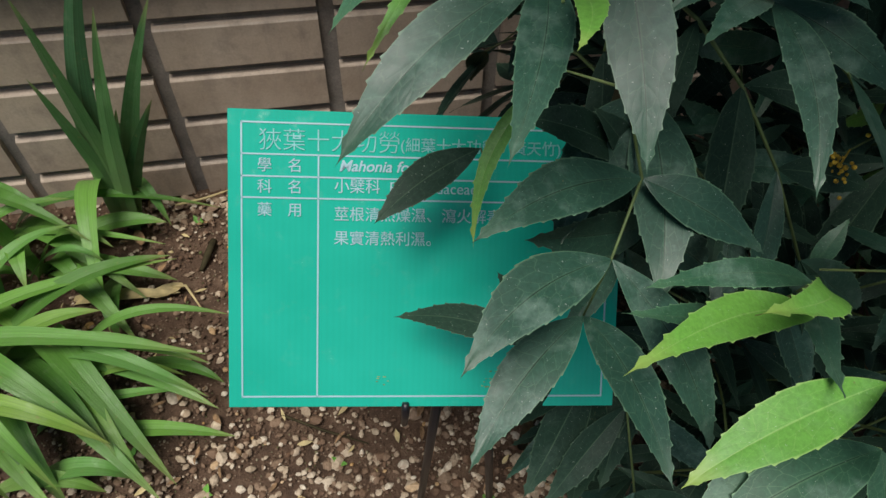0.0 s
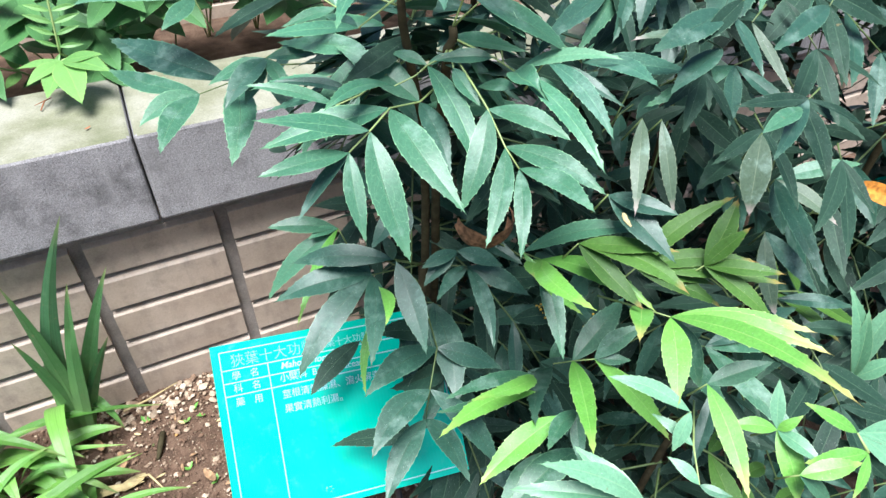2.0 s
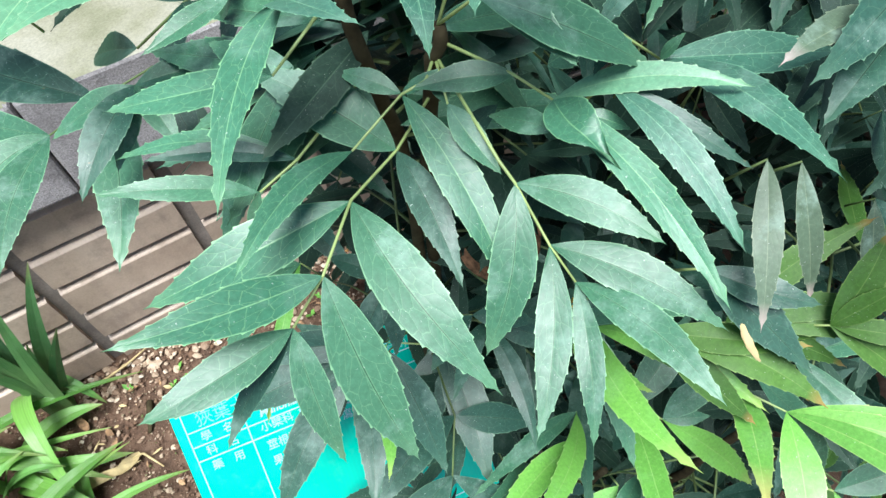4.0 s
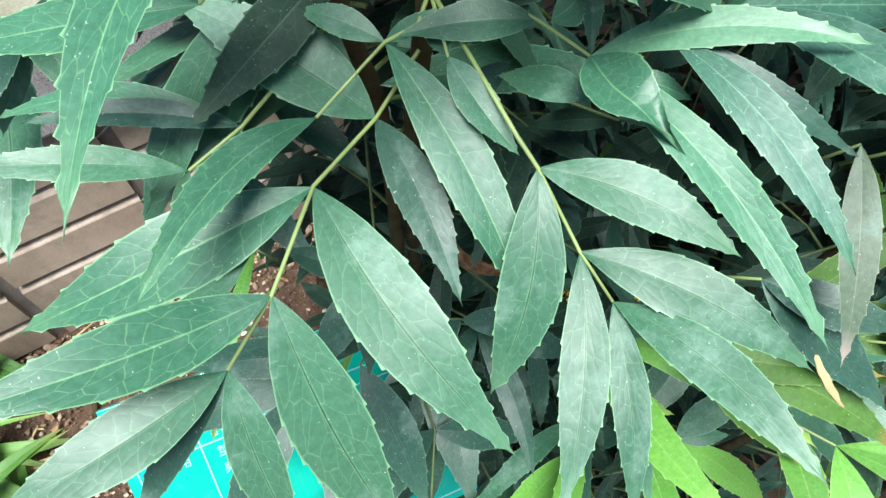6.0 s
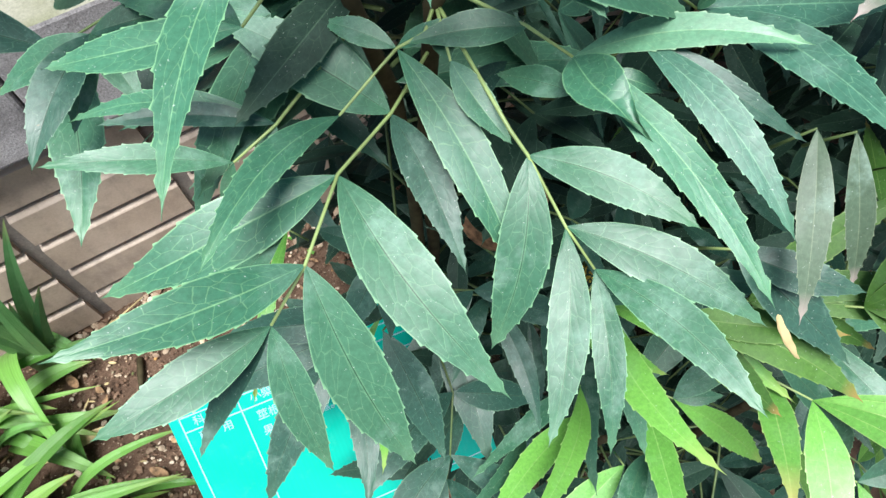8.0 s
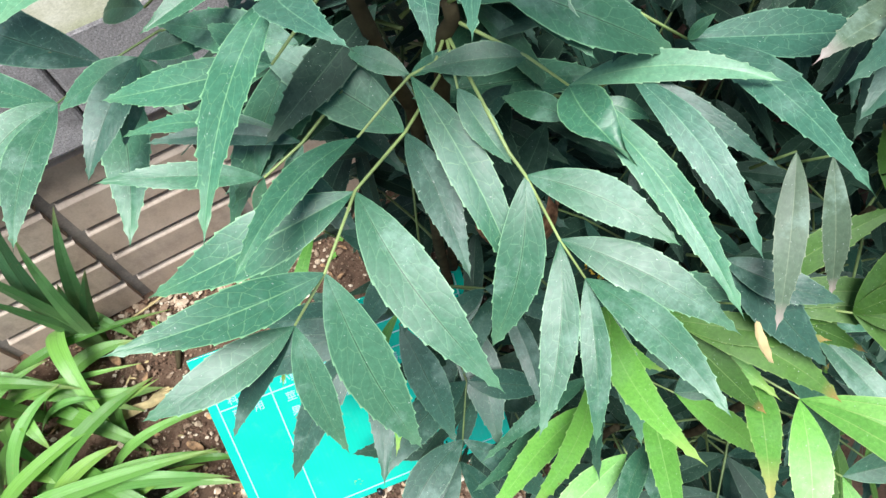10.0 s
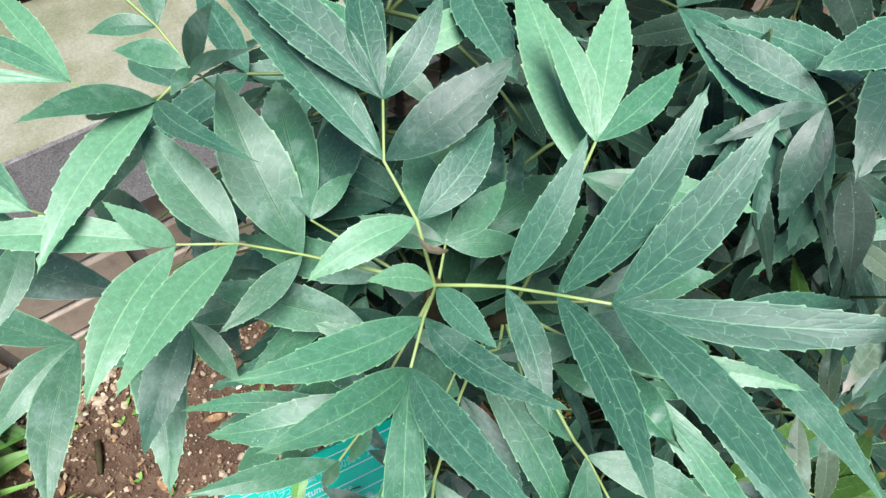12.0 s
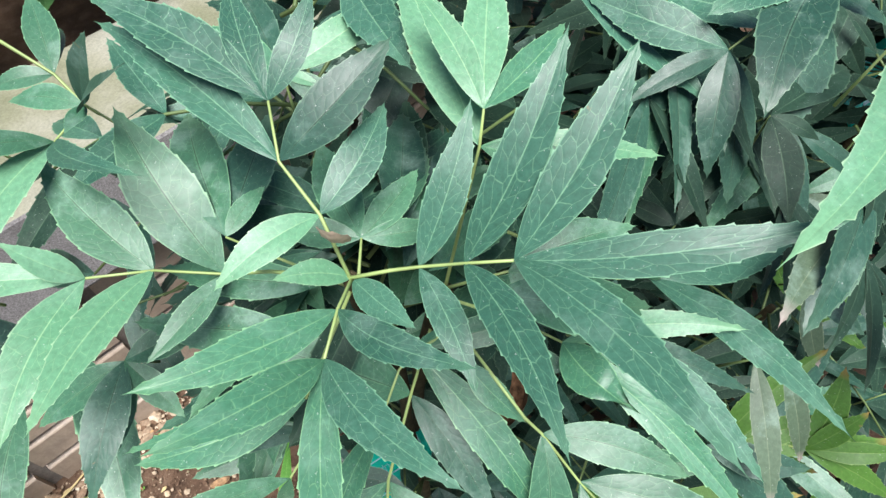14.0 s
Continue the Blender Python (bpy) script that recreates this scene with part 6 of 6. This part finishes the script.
# ---- gravel, dry leaves, sticks ----
def grit_material():
    m, nt, b = mat_nodes("soil_grit", 0.95, 0.2)
    rnd = nt.nodes.new("ShaderNodeNewGeometry").outputs["Random Per Island"]
    c = ramp(nt, rnd, [(0.0, (0.09, 0.055, 0.036)), (0.5, (0.17, 0.105, 0.07)), (0.8, (0.26, 0.18, 0.12)), (0.93, (0.42, 0.33, 0.24)), (1.0, (0.1, 0.12, 0.04))])
    nt.links.new(c, b.inputs["Base Color"])
    return m


M_GRIT = grit_material()


def gravel(clods):
    co, faces = [], []
    base = [(-1, 0, 0.1), (1, 0, 0), (0, 1, -0.1), (0, -1, 0.1), (0.05, 0, 1), (0, 0.1, -1)]
    oct_faces = [(0, 3, 4), (3, 1, 4), (1, 2, 4), (2, 0, 4), (3, 0, 5), (1, 3, 5), (2, 1, 5), (0, 2, 5)]

    def stone(x, y, r):
        bm = []
        e = Euler((rng.uniform(-0.4, 0.4), rng.uniform(-0.4, 0.4), rng.uniform(0, 6.3)))
        sc = (rng.uniform(0.8, 1.3), rng.uniform(0.65, 1.0), rng.uniform(0.5, 0.8))
        verts = [Vector(p) for p in base]
        fs = []
        mids = {}
        pts = list(verts)
        for a, b, c in oct_faces:
            m3 = []
            for p, q in ((a, b), (b, c), (c, a)):
                key = (min(p, q), max(p, q))
                if key not in mids:
                    mids[key] = len(pts)
                    v = (verts[p] + verts[q]).normalized() * rng.uniform(0.72, 1.08)
                    pts.append(v)
                m3.append(mids[key])
            fs += [(a, m3[0], m3[2]), (m3[0], b, m3[1]), (m3[2], m3[1], c), tuple(m3)]
        o = len(co)
        for v in pts:
            w = Vector((v.x * sc[0], v.y * sc[1], v.z * sc[2])) * r
            w.rotate(e)
            co.append((x + w.x, y + w.y, max(0.2 * r, 0.002) + 0.012 * noise.noise(Vector((x, y, 0)) * 6) + w.z))
        faces.extend(tuple(o + i for i in f) for f in fs)

    if clods:
        for _ in range(26000):
            x, y, r = rng.uniform(-0.35, 0.75), rng.uniform(-0.72, 0.0), rng.uniform(0.0006, 0.0016)
            o, a = len(co), rng.uniform(0, 6.3)
            z = 0.0008 + 0.012 * noise.noise(Vector((x, y, 0)) * 6) + 0.006 * noise.noise(Vector((x, y, 0)) * 25) - 0.003
            for v in base:
                co.append((x + r * (v[0] * math.cos(a) - v[1] * math.sin(a)), y + r * (v[0] * math.sin(a) + v[1] * math.cos(a)), z + r * v[2]))
            faces.extend(tuple(o + i for i in q) for q in oct_faces)
        for _ in range(9000):
            stone(rng.uniform(-0.35, 0.75), rng.uniform(-0.7, 0.0), min(0.007, 0.0007 + abs(rng.gauss(0, 0.0014))))
    else:
        for _ in range(11000):
            x, y = rng.uniform(-0.45, 0.75), rng.uniform(-0.95, -0.28)
            if rng.random() < 0.2 + 0.8 * min(1, max(0, (-0.36 - y) * 5)):
                stone(x, y, min(0.012, 0.0018 + abs(rng.gauss(0, 0.0028))))
        for _ in range(900):
            stone(rng.uniform(-0.1, 0.9), -abs(rng.gauss(0, 0.045)) - 0.005, min(0.012, 0.002 + abs(rng.gauss(0, 0.004))))
        for _ in range(900):
            stone(rng.uniform(-0.45, 0.7), rng.uniform(-0.4, 0), min(0.009, 0.0015 + abs(rng.gauss(0, 0.0024))))
    name = "soil_clods" if clods else "gravel"
    me = bpy.data.meshes.new(name)
    me.from_pydata(co, [], faces)
    me.materials.append(M_GRIT if clods else M_PEBBLE)
    tagged(new(name, me), "loose crumbs of reddish brown soil" if clods else "loose pale beige and brown pebbles on the soil", "soil" if clods else "gravel", kind="stuff")


gravel(False)
gravel(True)


def litter():
    """Scraps of dead leaf and straw on the soil."""
    for mat, count, label in ((M_DRY, 170, "scraps of brown dead leaves on the soil"), (M_STRAW, 60, "scraps of pale straw on the soil")):
        b = Bulk()
        for _ in range(count):
            x, y = rng.uniform(-0.3, 0.7), rng.uniform(-0.8, -0.01)
            a, ln = rng.uniform(0, 6.3), rng.uniform(0.006, 0.026)
            z = 0.006 + 0.012 * noise.noise(Vector((x, y, 0)) * 6)
            b.leaf(leaf_pose((x, y, z), (x + ln * math.cos(a), y + ln * math.sin(a), z + rng.uniform(0, 0.005)), (rng.uniform(-0.6, 0.6), rng.uniform(-0.6, 0.6), 1), rng.uniform(0.6, 2.0), 1.5), rng.choice(SHAPES))
        b.build("leaf_litter", mat, None, label)


litter()


def stick(pts, r, mat, label):
    bm = bmesh.new()
    tube(bm, pts, [r] * (len(pts) - 1) + [r * 0.5], 6)
    tagged(new("stick", to_mesh(bm, "stick", mat, True)), label, "stick")


stick([(0.014, -0.12, 0.006), (0.006, -0.15, 0.008), (-0.003, -0.178, 0.006)], 0.006, M_WOOD, "short dark bark stick lying on the soil")
stick([(0.11, -0.44, 0.006), (0.16, -0.47, 0.007), (0.22, -0.5, 0.006)], 0.0018, M_WOOD, "thin brown twig lying on the gravel")
stick([(-0.05, -0.035, 0.01), (0.0, -0.03, 0.014), (0.06, -0.012, 0.016)], 0.0022, M_STRAW, "pale dry grass stalk along the wall foot")
stick([(-0.06, -0.2, 0.006), (-0.02, -0.215, 0.02), (0.0, -0.25, 0.008)], 0.0024, M_STRAW, "curved straw stalk on the soil")


def dry_leaf(name, label, at, size, mat, turn, roll):
    """A dead leaf curled up round its length."""
    rows = []
    for i in range(13):
        s = i / 12
        w = 0.5 * math.sin(math.pi * (0.06 + 0.9 * s)) ** 0.7
        row = []
        for k in (-1, -0.5, 0, 0.5, 1):
            a = k * w * roll
            row.append((s - 0.5, math.sin(a) * 0.32, (1 - math.cos(a)) * 0.32 + 0.25 * (s - 0.5) ** 2 * 4 * 0.4 + 0.01 * math.sin(20 * s + 5 * k), s, 0.5 + 0.5 * k))
        rows.append(row)
    ob = new(name, blade_mesh(name, rows, mat))
    ob.matrix_world = pose(*at, *turn) @ Matrix.Diagonal((size, size, size, 1))
    return tagged(ob, label, "dead leaf")


M_BUD = plain("yellow_bud", (0.55, 0.36, 0.04), 0.6, 0.3, 0.5, 400)


def bud_cluster(at):
    """A spray of small yellow flower buds."""
    bm = bmesh.new()
    for _ in range(38):
        q = Vector(at) + Vector((rng.gauss(0, 0.005), rng.gauss(0, 0.005), rng.gauss(0, 0.009)))
        bmesh.ops.create_icosphere(bm, subdivisions=1, radius=rng.uniform(0.0011, 0.002), matrix=Matrix.Translation(q))
    tube(bm, [Vector(at) + Vector((0.02, 0.02, -0.03)), Vector(at), Vector(at) + Vector((0, 0, 0.014))], [0.0009, 0.0008, 0.0005], 5)
    part("flower_cluster", bm, M_BUD, LOW, "small yellow flower buds", smooth=True)


bud_cluster((0.544, -0.591, 0.533))
bud_cluster((0.602, -0.615, 0.503))
M_RED = plain("red_twig", (0.3, 0.11, 0.05), 0.7, 0.3, 0.3, 200)
M_SCALE = plain("bud_scale", (0.55, 0.4, 0.3), 0.6, 0.3, 0.3, 200)
def curled_leaf(label, at, size, mat, turn):
    """A large dead leaf, bent into a bowl with both ends turned up and a ragged rim."""
    rows, n = [], 26
    for i in range(n + 1):
        s = i / n
        a = (s - 0.5) * 2.7
        w = 0.4 * math.sin(math.pi * (0.04 + 0.92 * s)) ** 0.6 + 0.02
        row = []
        for k in (-1, -0.5, 0, 0.5, 1):
            lift = 0.5 * (1 - math.cos(a)) + 0.1 * (abs(k) ** 2) + 0.02 * math.sin(17 * s + 3 * k) * abs(k)
            row.append((0.5 * math.sin(a) * (1 - 0.1 * abs(k)), k * w * 0.75 + 0.03 * math.sin(6 * s), lift, s, 0.5 + 0.5 * k))
        rows.append(row)
    ob = new("dead_leaf", blade_mesh("dead_leaf", rows, mat))
    ob.matrix_world = pose(*at, *turn) @ Matrix.Diagonal((size, size, size, 1))
    bm = bmesh.new()
    tube(bm, [Vector((0.5 * math.sin(1.34), 0.0, 0.5 * (1 - math.cos(1.34)))), Vector((0.5, 0.02, 0.56)), Vector((0.42, 0.05, 0.75))], [0.018, 0.016, 0.014], 6)
    part("stalk", bm, mat, ob, smooth=True)
    return tagged(ob, label, "dead leaf")


M_BROWN = plain("brown_dead_leaf", (0.2, 0.105, 0.055), 0.75, 0.3, 0.75, 190)
curled_leaf("large brown dead leaf curled into a bowl among the leaflets", (0.456, -0.594, 0.667), 0.068, M_BROWN, (-54, 6, -12))
dry_leaf("dead_leaf", "orange dying leaf hanging among green ones", (0.79, -0.77, 0.74), 0.052, M_ORANGE, (60, 20, -40), 1.2)
dry_leaf("dead_leaf", "small tan dead leaf tip caught among green leaflets", (0.481, -0.753, 0.800), 0.022, M_STRAW, (35, 10, 60), 1.3)
dry_leaf("dead_leaf", "small pale dead leaf lying on the soil", (-0.05, -0.215, 0.012), 0.05, M_STRAW, (0, 0, 15), 1.5)
dry_leaf("dead_leaf", "small pale dry bud scale at the top of the cane", (0.383, -0.552, 0.962), 0.024, M_SCALE, (10, 65, 40), 2.2)
for x, y in ((-0.1, -0.1), (0.08, -0.26), (-0.02, -0.33), (0.2, -0.2)):
    dry_leaf("dead_leaf", "brown dead leaf lying on the soil", (x, y, 0.01), 0.035, M_DRY, (0, 0, rng.uniform(0, 360)), 1.4)


stick([(0.014, 0.107, CAP_Z1 + 0.003), (0.022, 0.125, CAP_Z1 + 0.01), (0.03, 0.149, CAP_Z1 + 0.003)], 0.0012, M_RED, "small reddish dry twig on the stone coping")
stick([(0.022, 0.125, CAP_Z1 + 0.01), (0.005, 0.128, CAP_Z1 + 0.004)], 0.001, M_RED, "tiny reddish dry twig on the stone coping")
dry_leaf("dead_leaf", "small orange brown scrap of leaf on the coping", (0.079, 0.008, CAP_Z1 + 0.003), 0.012, M_RED, (0, 0, 40), 1.0)
dry_leaf("dead_leaf", "small brown scrap of leaf on the coping", (-0.12, 0.06, CAP_Z1 + 0.003), 0.014, M_DRY, (0, 0, 110), 1.2)


def weeds():
    """Tiny sprouts on the soil along the wall and round the board."""
    b = Bulk()
    for _ in range(26):
        x, y = rng.choice(((rng.uniform(-0.05, 0.5), rng.uniform(-0.12, -0.02)), (rng.uniform(-0.1, 0.4), rng.uniform(-0.6, -0.2))))
        z = 0.012 * noise.noise(Vector((x, y, 0)) * 6)
        for k in range(rng.choice((3, 4, 5))):
            a, ln = rng.uniform(0, 6.3), rng.uniform(0.006, 0.015)
            b.leaf(leaf_pose((x, y, z), (x + ln * math.cos(a), y + ln * math.sin(a), z + ln * rng.uniform(0.4, 1.1)), (0, 0, 1), rng.uniform(1.0, 1.6)), rng.choice(OVATE))
    b.build("weed_sprouts", BULK["young"], None, "tiny green weed sprouts on the soil")


weeds()


def second_board():
    base = tagged(new("name_board"), "second green name board on a stake further along", "sign")
    bm = bmesh.new()
    box(bm, -0.14, 0.14, -0.004, 0, -0.11, 0.11, 0.0008)
    b = part("board", bm, M_SIGN, base)
    b.matrix_basis = pose(1.42, -0.61, 0.38, -42, 0, -8)
    bm = bmesh.new()
    tube(bm, [(1.42, -0.6, -0.05), (1.42, -0.6, 0.18), (1.42, -0.58, 0.38)], [0.004] * 3, 8)
    part("stake", bm, M_STAKE, base, smooth=True)
    for z in (0.095, 0.06, -0.095):
        bm = bmesh.new()
        box(bm, -0.125, 0.125, -0.0047, -0.004, z - 0.0006, z + 0.0006)
        part("print_line", bm, M_PRINT, b)
    for i in range(4):
        bm = bmesh.new()
        box(bm, -0.1, rng.uniform(-0.02, 0.09), -0.0047, -0.004, 0.03 - i * 0.02, 0.036 - i * 0.02)
        part("print_bar", bm, M_PRINT, b)


second_board()

# ---- wall tiles ----
def tile_mesh(width, height):
    bm = bmesh.new()
    prof = [(0.022, 0.0), (0.0015, 0.0), (0.0, 0.0015), (0.0, height - 0.010), (0.002, height - 0.008), (0.015, height - 0.001), (0.022, height)]
    ends = [[bm.verts.new((x, y, z)) for y, z in prof] for x in (0.0015, width - 0.0015)]
    for i in range(len(prof) - 1):
        bm.faces.new((ends[0][i], ends[1][i], ends[1][i + 1], ends[0][i + 1]))
    bm.faces.new(ends[0])
    bm.faces.new(ends[1][::-1])
    bmesh.ops.recalc_face_normals(bm, faces=bm.faces)
    return to_mesh(bm, "tile", M_TILE)


def tiles(wall, y, z0, rows, cols, x_first):
    me = tile_mesh(TILE_W, ROW - 0.0085)
    for r in range(rows):
        for c in range(cols):
            ob = new("tile", me)
            ob.parent = wall
            ob.location = (x_first + c * (TILE_W + JOINT) + rng.uniform(-0.001, 0.001), y + rng.uniform(-0.0008, 0.0008), z0 + r * ROW)


tiles(WALL, 0.0, -0.004, 5, 14, -4 * (TILE_W + JOINT))
tiles(BACK, 0.60, 0.5, 8, 14, -5 * (TILE_W + JOINT) + 0.09)
